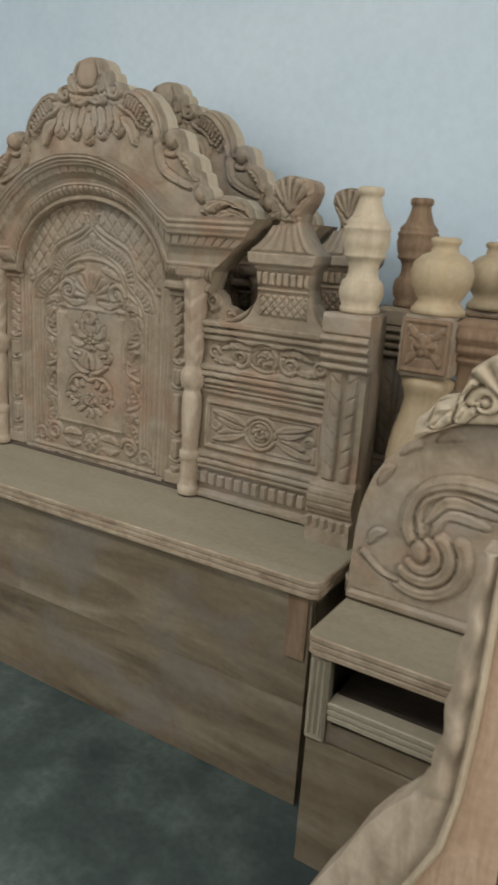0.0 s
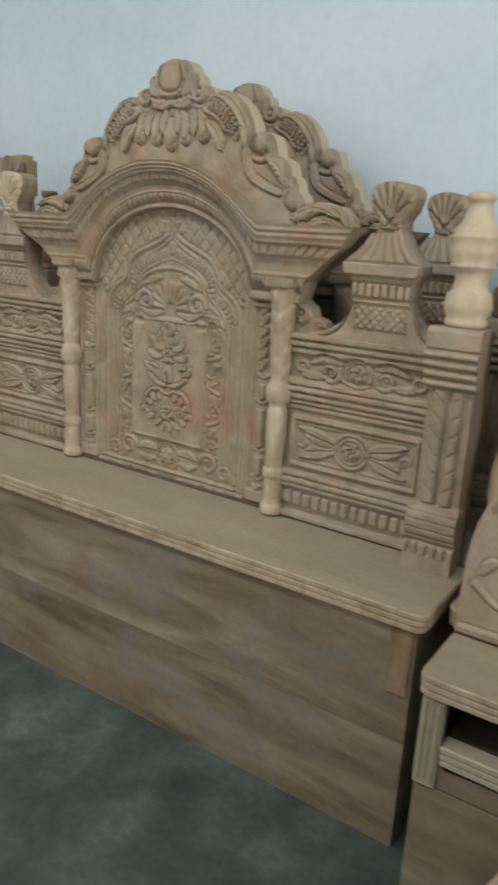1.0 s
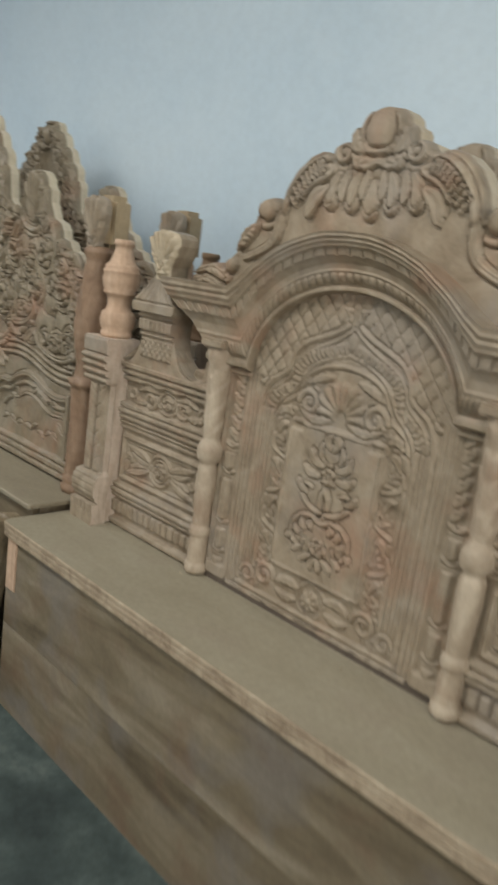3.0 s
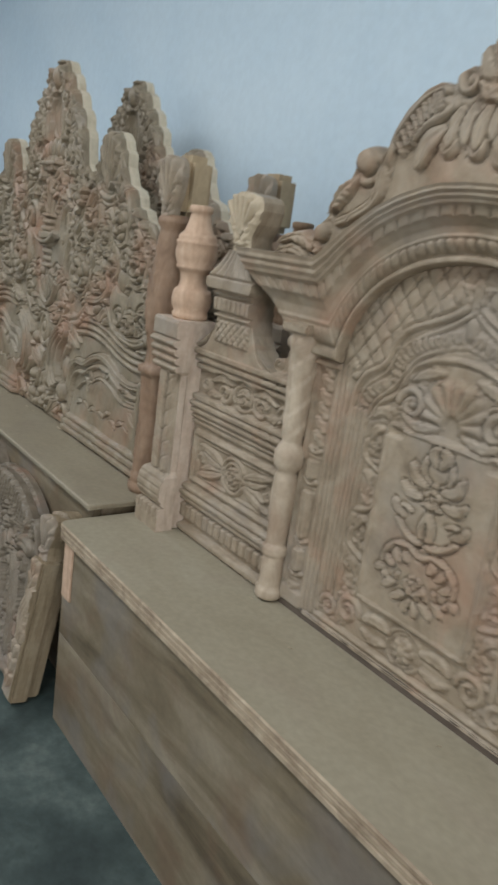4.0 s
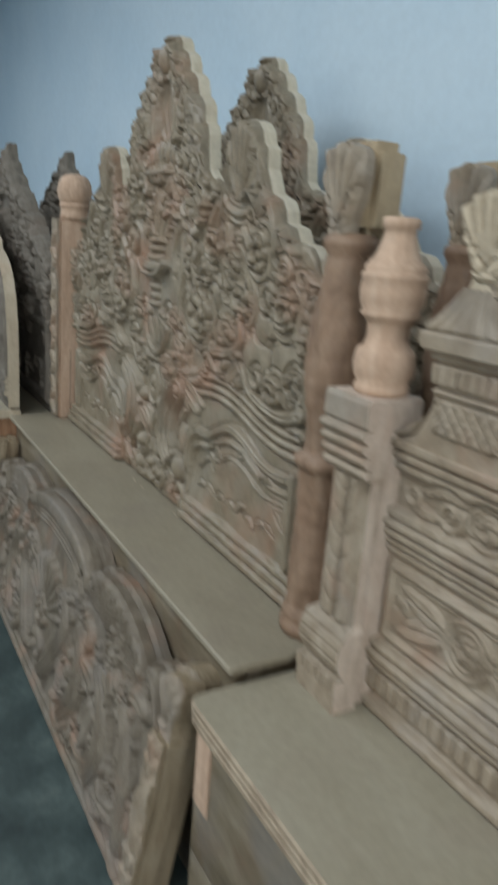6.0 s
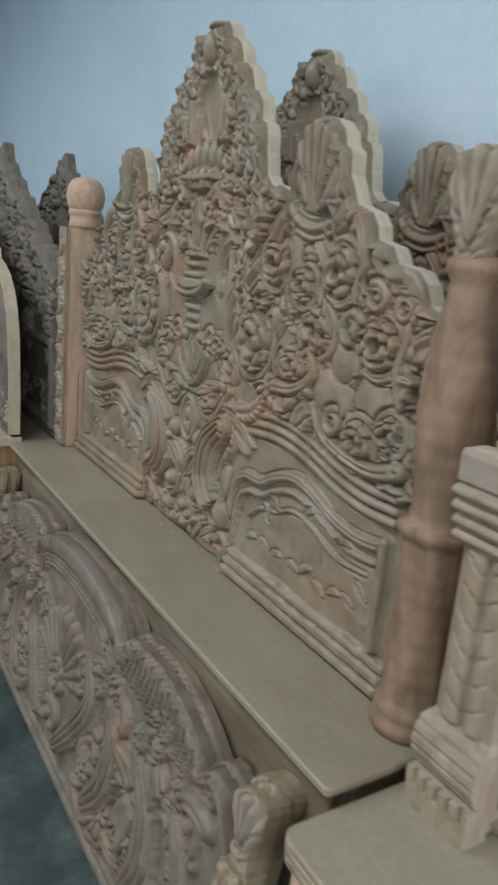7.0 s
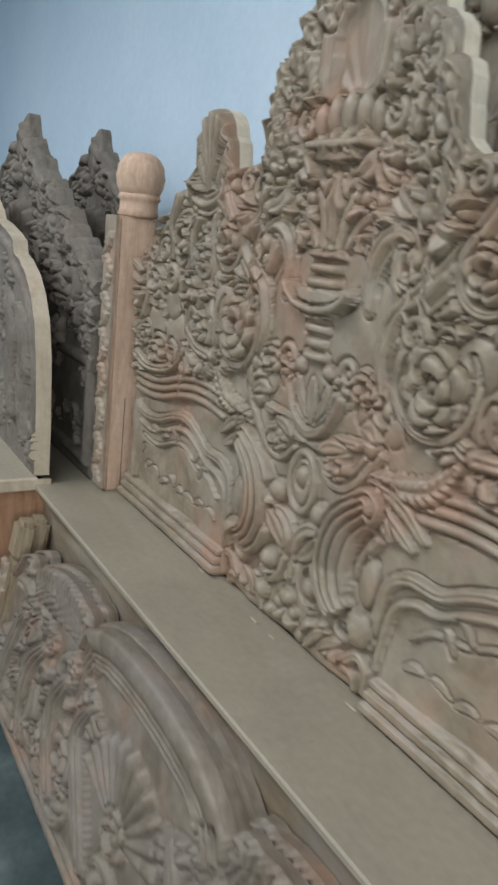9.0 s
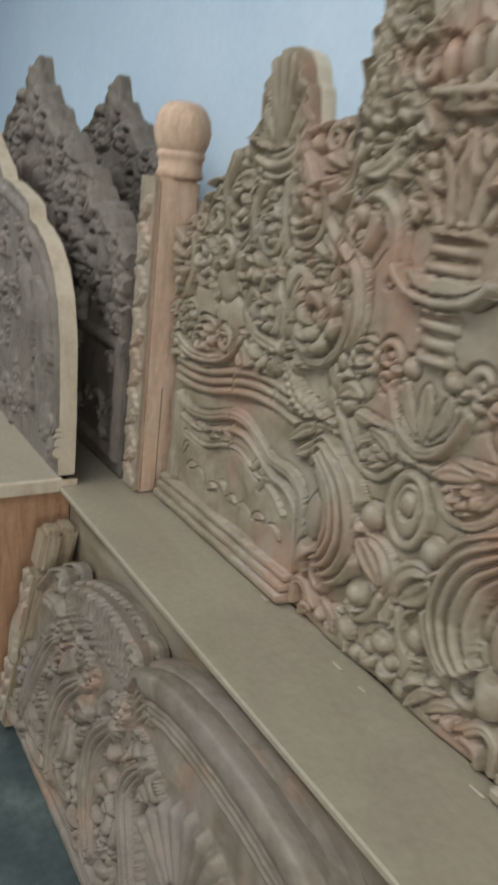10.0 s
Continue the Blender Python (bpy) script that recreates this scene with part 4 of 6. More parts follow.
# ---- headboard with deep baroque carving ----
def foliage(r, rng, inside, count, size, lift, base, free=0.006, smooth=False):
    """Fills ground that is still low with acanthus sprigs, curls, berries and small flowers."""
    ok = np.nonzero(inside & (r.H < base + free))
    done = 0
    for _ in range(count * 6):
        if done >= count or len(ok[0]) == 0:
            break
        i = rng.randrange(len(ok[0]))
        p, q = ok[0][i], ok[1][i]
        if r.H[p, q] > base + free:
            continue
        c = np.array((r.X[p, q], r.Z[p, q]))
        k = size * rng.uniform(0.75, 1.35)
        h = min(lift, 0.5 * k)
        kind, a = rng.random(), rng.uniform(0, 6.28)
        bend = rng.choice((-1, 1)) * rng.uniform(0.5, 1.0)
        if kind < 0.62:
            # three or four curled leaves from one foot
            for j, f in enumerate(((-0.75, 0.8), (0.75, 0.8), (0.0, 1.15))):
                d = np.array((math.cos(a + f[0]), math.sin(a + f[0]))) * k * f[1]
                n = np.array((-d[1], d[0])) * 0.45 * bend
                line = [tuple(c - 0.25 * d), tuple(c + 0.35 * d + 0.5 * n), tuple(c + d * 0.95)]
                if smooth:
                    r.blade(line, k * 0.4, h * (0.85 + 0.2 * j), base)
                else:
                    r.leaf(line, k * 0.36, h * (0.8 + 0.15 * j), 2, base)
            d = np.array((math.cos(a), math.sin(a))) * k * 0.35
            r.dome(c[0] - d[0], c[1] - d[1], k * 0.22, h, None, base)
        elif kind < 0.88:
            # a stem that curls over into a bud
            t = np.linspace(0, 4.2, 26)
            rr = k * (0.95 - 0.13 * t)
            s = 1 if bend > 0 else -1
            r.ridge(np.stack([c[0] + rr * np.cos(a + s * t), c[1] + rr * np.sin(a + s * t)], 1), k * 0.26, h * 0.9, k * 0.14, base)
            e = a + s * 4.2
            r.dome(c[0] + rr[-1] * math.cos(e) * 0.6, c[1] + rr[-1] * math.sin(e) * 0.6, k * 0.27, h, None, base)
        else:
            if smooth:
                r.rose(c[0], c[1], k * 0.75, h * 1.1, base, a)
            else:
                r.flower(c[0], c[1], k * 0.7, h, 5, base, a)
        done += 1


def baroque_panel():
    top = through_points([(0, 2.03), (0.03, 2.026), (0.05, 2.008), (0.058, 1.985), (0.075, 1.982), (0.1, 1.968), (0.115, 1.942), (0.12, 1.92), (0.14, 1.917), (0.165, 1.9), (0.178, 1.87), (0.182, 1.855), (0.2, 1.85), (0.222, 1.83), (0.232, 1.8), (0.23, 1.785), (0.25, 1.775), (0.262, 1.745), (0.26, 1.72), (0.268, 1.7),
                          (0.272, 1.665), (0.29, 1.648), (0.31, 1.636), (0.335, 1.64), (0.36, 1.632), (0.395, 1.622), (0.412, 1.628), (0.416, 1.655), (0.424, 1.69), (0.44, 1.705), (0.448, 1.732), (0.47, 1.755), (0.5, 1.767), (0.525, 1.76), (0.55, 1.738), (0.56, 1.71), (0.578, 1.7),
                          (0.582, 1.69), (0.58, 1.66), (0.596, 1.635), (0.615, 1.6), (0.64, 1.592), (0.665, 1.585), (0.685, 1.56), (0.69, 1.535), (0.71, 1.53), (0.735, 1.525), (0.755, 1.495), (0.78, 1.492), (0.81, 1.487), (0.835, 1.465), (0.85, 1.43), (0.875, 1.42), (0.9, 1.41)])
    X, Z = sheet(0, 0.9, 0.68, top, 0.0036)
    r = Relief(X, Z)
    g = 0.012
    r.H += g + 0.007 * np.sin(X * 21 + 1.3 * np.sin(Z * 17)) * np.sin(Z * 19 + 0.8)
    r.cut, r.low = 0.0045, 0.002
    # small growth over the upper ground; the larger motifs lie over it
    rng = random.Random(7)
    upper = (Z > np.interp(X, [0, 0.24, 0.34, 0.5, 0.66, 0.9], [1.47, 1.47, 1.17, 1.16, 1.13, 1.10]))
    foliage(r, rng, upper, 55, 0.07, 0.038, g, 0.012, True)
    foliage(r, rng, upper, 45, 0.046, 0.032, g, 0.008, True)
    # smooth swelling ground beside the vase and behind the roses
    for x, z, w, v, h in ((0.0, 1.33, 0.2, 0.16, 0.016), (0.44, 1.275, 0.06, 0.065, 0.018), (0.39, 1.335, 0.05, 0.045, 0.016), (0.63, 1.226, 0.07, 0.055, 0.016), (0.758, 1.235, 0.06, 0.06, 0.016), (0.2, 1.2, 0.07, 0.045, 0.012), (0.66, 1.3, 0.05, 0.045, 0.016)):
        r.dome(x, z, w, h, v, g)
    # wave-edged field below
    wave = [(0.86, 1.05), (0.77, 1.048), (0.68, 1.06), (0.59, 1.084), (0.5, 1.1), (0.41, 1.1), (0.31, 1.088), (0.24, 1.075)]
    for k in range(3):
        r.ridge([(x, z + 0.026 - 0.023 * k - (0.02 * (0.35 - x) * k if x < 0.35 else 0)) for x, z in wave], 0.0105, 0.024 - 0.004 * k, base=g, n=60)
    low = [(0.845, 0.975), (0.77, 0.965), (0.69, 0.975), (0.6, 1.005), (0.53, 1.015), (0.46, 0.995), (0.4, 0.965), (0.33, 0.96), (0.285, 0.93), (0.27, 0.87), (0.262, 0.8)]
    r.ridge(low, 0.013, 0.017, base=g, n=60)
    r.ridge([(x + (0.02 if x < 0.36 else 0), z - 0.036) for x, z in low], 0.008, 0.012, base=g, n=60)
    r.ridge([(0.8, 0.9), (0.7, 0.895), (0.6, 0.93), (0.53, 0.935), (0.47, 0.91), (0.4, 0.895), (0.35, 0.86)], 0.005, 0.009, base=g, n=40)
    for x, z, a in ((0.79, 0.86, 2.4), (0.75, 0.82, 2.9), (0.71, 0.815, 0.3), (0.65, 0.8, 2.8), (0.6, 0.82, 0.5), (0.55, 0.808, 3.0), (0.49, 0.81, 0.2), (0.43, 0.815, 2.9), (0.37, 0.81, 0.3),
                    (0.73, 0.935, 0.1), (0.66, 0.93, 2.9), (0.6, 0.955, 0.4), (0.46, 0.93, 2.4), (0.43, 0.9, 2.2)):
        d = np.array((math.cos(a), math.sin(a))) * 0.024
        r.blade([(x - d[0], z - d[1]), (x, z + 0.006), (x + d[0], z + d[1])], 0.0085, 0.008, g)
    r.ridge([(0.845, 0.765), (0.845, 0.9), (0.845, 0.985)], 0.014, 0.02, base=g)
    for z0, z1, h in ((0.68, 0.708, 0.036), (0.711, 0.73, 0.028), (0.734, 0.75, 0.02)):
        r.bar(z0, z1, h + g, 0.285, 0.9)
    # serrated leaf and spray over the acanthus
    r.leaf([(0.388, 1.172), (0.343, 1.122), (0.274, 1.104), (0.193, 1.108)], 0.03, 0.028, 12, g)
    r.blade([(0.346, 1.035), (0.28, 1.077), (0.19, 1.096)], 0.016, 0.026, g)
    r.blade([(0.32, 1.011), (0.267, 1.041), (0.244, 1.067)], 0.016, 0.026, g)
    r.blade([(0.269, 1.008), (0.245, 1.037), (0.233, 1.061)], 0.016, 0.026, g)
    # combed acanthus that ends in a curl
    r.comb([(0.217, 1.051), (0.156, 0.998), (0.132, 0.926), (0.144, 0.871), (0.173, 0.837), (0.209, 0.829)], 0.058, 0.044, 5, g)
    r.ridge([(0.241, 0.996), (0.207, 0.934), (0.22, 0.887), (0.248, 0.865)], 0.012, 0.02, 0.007, g)
    r.dome(0.234, 0.821, 0.034, 0.038, 0.042, g)
    r.dome(0.236, 0.907, 0.026, 0.018, 0.05, g)
    r.spiral(0.189, 0.8, 0.032, 1.3, 60, 0.012, 0.03, -1, g)
    # oval boss, rosette in its scroll
    t = np.linspace(0, 6.3, 40)
    r.dome(0, 1.022, 0.04, 0.016, 0.058, g)
    r.ridge(np.stack([0 + 0.042 * np.cos(t), 1.022 + 0.062 * np.sin(t)], 1), 0.01, 0.03, base=g)
    r.dome(0, 1.034, 0.018, 0.03, 0.024, g)
    r.ridge([(0.214, 1.144), (0.178, 1.091), (0.134, 1.054), (0.081, 1.051), (0.043, 1.083)], 0.012, 0.034, 0.008, g)
    r.ridge([(0.181, 1.132), (0.148, 1.09), (0.102, 1.067)], 0.008, 0.03, 0.006, g)
    r.rose(0.104, 1.093, 0.034, 0.034, g, 0.4)
    r.ridge([(0.151, 1.142), (0.082, 1.132), (0.038, 1.107), (-0.008, 1.112)], 0.013, 0.036, 0.008, g)
    r.blade([(0.116, 1.125), (0.075, 1.118), (0.044, 1.101)], 0.016, 0.03, g)
    r.dome(0.185, 1.222, 0.022, 0.03, 0.0286, g)
    r.dome(0.197, 1.196, 0.02, 0.03, 0.026, g)
    r.dome(0.19, 1.155, 0.02, 0.03, 0.026, g)
    r.dome(0.164, 1.237, 0.018, 0.03, 0.0234, g)
    r.dome(0.218, 1.224, 0.016, 0.03, 0.0208, g)
    r.blade([(0.161, 1.177), (0.186, 1.18), (0.209, 1.163)], 0.018, 0.032, g)
    # lyre
    r.ridge([(0.098, 1.246), (0.068, 1.183), (0.035, 1.138), (-0.001, 1.123)], 0.014, 0.04, 0.012, g)
    r.ridge([(0.065, 1.214), (0.042, 1.167), (0.011, 1.147)], 0.01, 0.034, 0.008, g)
    r.blade([(0.015, 1.156), (0.041, 1.196), (0.049, 1.235)], 0.014, 0.038, g)
    r.blade([(0, 1.147), (0.004, 1.196), (0, 1.24)], 0.014, 0.04, g)
    r.dome(0.083, 1.252, 0.024, 0.036, 0.0216, g)
    r.dome(0.045, 1.255, 0.022, 0.036, 0.0198, g)
    r.dome(0.101, 1.233, 0.018, 0.036, 0.0162, g)
    r.dome(0.119, 1.248, 0.015, 0.036, 0.0135, g)
    # stems and buds towards the foot
    r.dome(0.069, 0.973, 0.018, 0.03, None, g)
    r.dome(0.075, 0.98, 0.026, 0.03, None, g)
    r.dome(0.085, 0.789, 0.024, 0.03, None, g)
    r.dome(0.08, 0.823, 0.026, 0.03, None, g)
    r.dome(0.082, 0.732, 0.016, 0.03, None, g)
    r.dome(0.005, 0.766, 0.02, 0.03, None, g)
    r.dome(0.022, 0.721, 0.022, 0.03, None, g)
    r.dome(0.094, 0.741, 0.026, 0.03, None, g)
    r.dome(0.059, 0.709, 0.016, 0.03, None, g)
    r.dome(0.203, 0.726, 0.02, 0.03, None, g)
    r.dome(0.163, 0.738, 0.016, 0.03, None, g)
    r.dome(0.028, 0.743, 0.016, 0.03, None, g)
    r.dome(0.139, 0.726, 0.02, 0.03, None, g)
    r.dome(0.172, 0.726, 0.018, 0.03, None, g)
    r.dome(0.123, 0.76, 0.014, 0.03, None, g)
    r.blade([(0.011, 0.807), (0.044, 0.875), (0.081, 0.92)], 0.016, 0.034, g)
    r.blade([(0.001, 0.813), (0.009, 0.893), (0.063, 0.948)], 0.015, 0.036, g)
    r.ridge([(0.061, 0.878), (0.039, 0.843), (0.031, 0.795)], 0.008, 0.03, 0.006, g)
    r.comb([(0.021, 0.856), (0.017, 0.896), (0.048, 0.928), (0.087, 0.933)], 0.024, 0.034, 2, g)
    r.blade([(0.032, 0.871), (0.072, 0.904), (0.091, 0.935)], 0.022, 0.03, g)
    r.ridge([(0.024, 0.846), (0.042, 0.798), (0.075, 0.773), (0.095, 0.781)], 0.011, 0.034, 0.008, g)
    r.blade([(0.143, 0.756), (0.106, 0.733), (0.083, 0.696)], 0.014, 0.03, g)
    r.blade([(0.178, 0.755), (0.144, 0.736), (0.123, 0.71)], 0.012, 0.028, g)
    r.ridge([(0.2, 0.729), (0.235, 0.762), (0.261, 0.753), (0.268, 0.705)], 0.014, 0.034, 0.01, g)
    r.ridge([(0.205, 0.72), (0.23, 0.717), (0.239, 0.692)], 0.01, 0.03, 0.008, g)
    r.spiral(0.1, 1.262, 0.026, 1.3, 180, 0.012, 0.034, -1, g)
    r.rose(0.155, 1.25, 0.036, 0.034, g, 0.2)
    # vase: foot, wide bowl with a hanging rim, ringed neck
    for za, zb, w, lift in ((1.268, 1.29, 0.044, 0.034), (1.292, 1.318, 0.038, 0.032), (1.32, 1.345, 0.046, 0.036), (1.405, 1.43, 0.056, 0.045), (1.432, 1.456, 0.05, 0.042), (1.458, 1.484, 0.056, 0.045)):
        u, k = X / w, np.abs((Z - (za + zb) / 2) / ((zb - za) / 2))
        r.H = np.where((u < 1) & (k < 1), g + lift * np.sqrt(np.clip(1 - u * u, 0, 1)) * np.clip(1 - k ** 4, 0.2, 1), r.H)
    bowl = (Z > 1.348 + 0.045 * (X / 0.1) ** 2) & (Z < 1.405) & (X < 0.1)
    r.H = np.where(bowl, g + 0.05 * np.sqrt(np.clip(1 - (X / 0.104) ** 2, 0, 1)) * np.interp(Z, [1.345, 1.37, 1.405], [0.75, 1.0, 0.85]), r.H)
    r.ridge([(0.0, 1.366), (0.05, 1.372), (0.085, 1.39), (0.1, 1.408)], 0.009, 0.012, base=0.048)
    # tall leaves over the vase
    r.leaf([(0.0, 1.485), (0.004, 1.55), (0.0, 1.615)], 0.028, 0.038, 2, g)
    for pts, w in (([(0.022, 1.485), (0.034, 1.54), (0.06, 1.578), (0.082, 1.57)], 0.013), ([(0.05, 1.485), (0.072, 1.52), (0.104, 1.538), (0.122, 1.52)], 0.012)):
        r.ridge(pts, w, 0.034, w * 0.9, g)
        r.dome(*pts[-1], 0.017, 0.04, None, g)
    r.spiral(0.118, 1.485, 0.024, 1.3, 90, 0.012, 0.032, -1, g)
    # hooked leaf and the long stem beside the vase
    r.comb([(0.132, 1.385), (0.125, 1.44), (0.15, 1.495), (0.195, 1.512), (0.232, 1.485)], 0.026, 0.036, 2, g)
    r.dome(0.225, 1.478, 0.022, 0.03, None, g)
    r.comb([(0.42, 1.6), (0.37, 1.53), (0.29, 1.44), (0.215, 1.38), (0.19, 1.31), (0.205, 1.25)], 0.03, 0.036, 2, g)
    r.ridge([(0.3, 1.6), (0.27, 1.55), (0.25, 1.5)], 0.012, 0.028, 0.007, g)
    # roses in round scrolls
    for x, z, q in ((0.312, 1.289, 0.066), (0.49, 1.262, 0.04), (0.385, 1.47, 0.045), (0.615, 1.47, 0.048), (0.56, 1.345, 0.045), (0.762, 1.345, 0.045), (0.732, 1.152, 0.04), (0.5, 1.43, 0.034), (0.82, 1.19, 0.032)):
        t = np.linspace(0.4, 5.4, 30)
        r.ridge(np.stack([x + 1.35 * q * np.cos(t + x * 5), z + 1.35 * q * np.sin(t + x * 5)], 1), 0.013, 0.03, 0.007, g)
        r.rose(x, z, q * 1.05, 0.042, g, x * 9)
    for pts, w in (([(0.42, 1.2), (0.5, 1.21), (0.56, 1.25), (0.545, 1.3), (0.52, 1.29)], 0.018), ([(0.86, 1.13), (0.79, 1.11), (0.7, 1.115), (0.62, 1.14), (0.57, 1.19)], 0.02), ([(0.84, 1.25), (0.815, 1.31), (0.83, 1.38), (0.79, 1.43)], 0.016),
                   ([(0.53, 1.53), (0.57, 1.47), (0.56, 1.4)], 0.016), ([(0.66, 1.57), (0.69, 1.5), (0.67, 1.43), (0.69, 1.38)], 0.018), ([(0.44, 1.55), (0.46, 1.49), (0.44, 1.41), (0.46, 1.36)], 0.016), ([(0.72, 1.5), (0.76, 1.45), (0.75, 1.41)], 0.014)):
        r.ridge(pts, w, 0.032, w * 0.5, g)
    for x, z, q, a, s in ((0.67, 1.36, 0.036, 40, 1), (0.73, 1.43, 0.03, 120, -1), (0.645, 1.17, 0.03, 80, 1), (0.27, 1.585, 0.026, 60, -1), (0.33, 1.6, 0.024, 90, -1), (0.81, 1.42, 0.024, 150, 1), (0.25, 1.36, 0.03, 0, 1)):
        r.spiral(x, z, q, 1.5, a, q * 0.4, 0.034, s, g)
    # shell over the shoulder
    r.fan(0.503, 1.535, 0.235, -30, 30, 5, 0.034, 0.06, g, 0.78)
    for q in (-1, 1):
        r.comb([(0.503 + q * 0.03, 1.6), (0.503 + q * 0.056, 1.64), (0.503 + q * 0.07, 1.685)], 0.02, 0.04, 2, g)
        r.dome(0.503 + q * 0.078, 1.682, 0.017, 0.038, 0.02, g)
    r.comb([(0.405, 1.62), (0.44, 1.57), (0.51, 1.548), (0.58, 1.565), (0.62, 1.61)], 0.026, 0.036, 2, g)
    r.spiral(0.61, 1.62, 0.022, 1.2, 180, 0.011, 0.034, -1, g)
    # tall crest
    u = (X / 0.062) ** 2 + ((Z - 1.83) / 0.085) ** 2
    r.leaf([(0.09, 1.75), (0.12, 1.8), (0.12, 1.86)], 0.03, 0.034, 4, g)
    r.leaf([(0.14, 1.73), (0.18, 1.76), (0.2, 1.81)], 0.03, 0.034, 4, g)
    r.comb([(0.075, 1.745), (0.085, 1.82), (0.07, 1.89), (0.0, 1.925)], 0.026, 0.04, 2, g)
    r.H = np.where(u < 1, g - 0.014 * np.sqrt(np.clip(1 - u, 0, 1)) + 0.006 * np.cos(np.arctan2(X, np.maximum(Z - 1.73, 0.01)) * 14) * np.clip(1 - u, 0, 1), r.H)
    # crown of petals below the niche
    for x, z, w, h in ((0.0, 1.715, 0.02, 0.042), (0.042, 1.712, 0.02, 0.04), (0.082, 1.706, 0.019, 0.034)):
        r.dome(x, z, w, 0.036, h, g)
    r.spiral(0.125, 1.7, 0.026, 1.4, 60, 0.012, 0.034, -1, g)
    r.leaf([(0.16, 1.665), (0.185, 1.69), (0.19, 1.73)], 0.026, 0.034, 3, g)
    r.bar(1.652, 1.668, 0.04 + g, -1, 0.085)
    r.bar(1.63, 1.65, 0.03 + g, -1, 0.06)
    for x, z, a in ((0.0, 1.975, 0.0), (0.055, 1.945, 0.5), (0.095, 1.9, 0.3), (0.14, 1.875, 0.5), (0.175, 1.83, 0.2), (0.205, 1.79, 0.4), (0.225, 1.745, 0.1), (0.22, 1.69, 0.2), (0.15, 1.645, 1.4), (0.215, 1.64, 1.2)):
        d = np.array((math.sin(a), math.cos(a))) * 0.034
        c = np.array((x, z))
        r.leaf([tuple(c - d), tuple(c + (0.012, 0)), tuple(c + d)], 0.03, 0.036, 3, g)
    r.dome(0, 1.965, 0.034, 0.036, 0.045, g)
    r.grain(0.0012)
    return relief_mesh("carved_panel", X, Z, ease_edge(X, Z, r.H, 0.014), 0.035, True)


def knob_pillar(t, cx, half, y0, y1, z0, z1, square):
    """A post that is a carved round column in front and a plain square behind, with a carved knob on top."""
    h = z1 - z0
    if square:
        part("plain_post", box((cx - half * 0.8, y0 + 0.006, z0), (cx + half * 0.8, y1, z1 - 0.17), 0.008), FRESH, t, "fresh pinkish post with a long crack")
        part("crack", box((cx + half * 0.8 - 0.001, y0 + 0.055, z0 + 0.02), (cx + half * 0.8 + 0.0006, y0 + 0.0575, z0 + 0.3), 0), DARK, t)
        X, Z = sheet(-half * 0.8, half * 0.8, z0 + 0.01, z1 - 0.17, 0.0042)
        r = Relief(X, Z)
        r.H += 0.006
        for i in range(14):
            z = z0 + 0.03 + (z1 - z0 - 0.25) * i / 14
            q = 1 if i % 2 else -1
            r.leaf([(-q * half * 0.5, z), (q * half * 0.2, z + 0.03), (q * half * 0.6, z + 0.06)], 0.022, 0.018, 4, 0.004)
        r.grain(0.001)
        part("carved_face", relief_mesh("carved_face", X, Z, r.H, 0.004), CARVED, t, "", (cx, y0 + 0.001, 0))
    else:
        part("plain_post", box((cx - half * 0.85, y0 + 0.045, z0), (cx + half * 0.85, y1, z1 - 0.17), 0.006), FRESH, t, "fresh orange-brown post")
        half *= 1.16
        drum = [(1.08, 0.0), (1.14, 0.012), (1.14, 0.024), (1.02, 0.03), (1.08, 0.04), (1.06, 0.055), (0.94, 0.062), (0.93, 0.36), (1.0, 0.372), (1.12, 0.378), (1.12, 0.395), (0.86, 0.402), (0.8, 0.43), (0.86, 0.46), (1.0, 0.51), (1.08, 0.57), (1.04, 0.65), (0.88, 0.74), (0.74, 0.8), (0.9, 0.815), (0.9, 0.828), (0.7, 0.84)]
        part("carved_column", lathe([(q * half, z0 + k * h) for q, k in drum], 48, 6, 0.05, 26, (z0 + 0.065 * h, z0 + 0.78 * h)), RUST, t, "reddish column carved with leaves", (cx, y0 + half, 0))
    if not square:
        shell_finial("carved_head", t, cx, z1 - 0.2, z1 - 0.002, half * 0.96, y0 + 0.036, CARVED, "carved shell head of the post", 0.014, CARVED)
        part("head_block", box((cx - half * 0.8, y0 + 0.05, z1 - 0.168), (cx + half * 0.86, y1 + 0.02, z1 + 0.006), 0.02), HONEY, t, "plain sawn block behind the shell")
        return
    cy, wide = y0 + half * 1.5, half * 1.16
    part("knob_neck", lathe([(wide * 0.75, z1 - 0.172), (wide * 1.02, z1 - 0.165), (wide * 0.92, z1 - 0.15), (wide * 0.92, z1 - 0.125), (wide * 1.04, z1 - 0.118), (wide * 0.95, z1 - 0.105)], 20), FRESH, t, "", (cx, cy, 0))
    part("knob", lathe([(wide * 0.6, z1 - 0.12), (wide * 0.92, z1 - 0.108), (wide * 1.08, z1 - 0.086), (wide * 1.14, z1 - 0.06), (wide * 1.08, z1 - 0.03), (wide * 0.9, z1 - 0.008), (wide * 0.62, z1 + 0.004), (wide * 0.3, z1 + 0.008)], 48, 6, 0.03, 22, (z1 - 0.115, z1 - 0.01)), FRESH, t, "carved round knob", (cx, cy, 0))


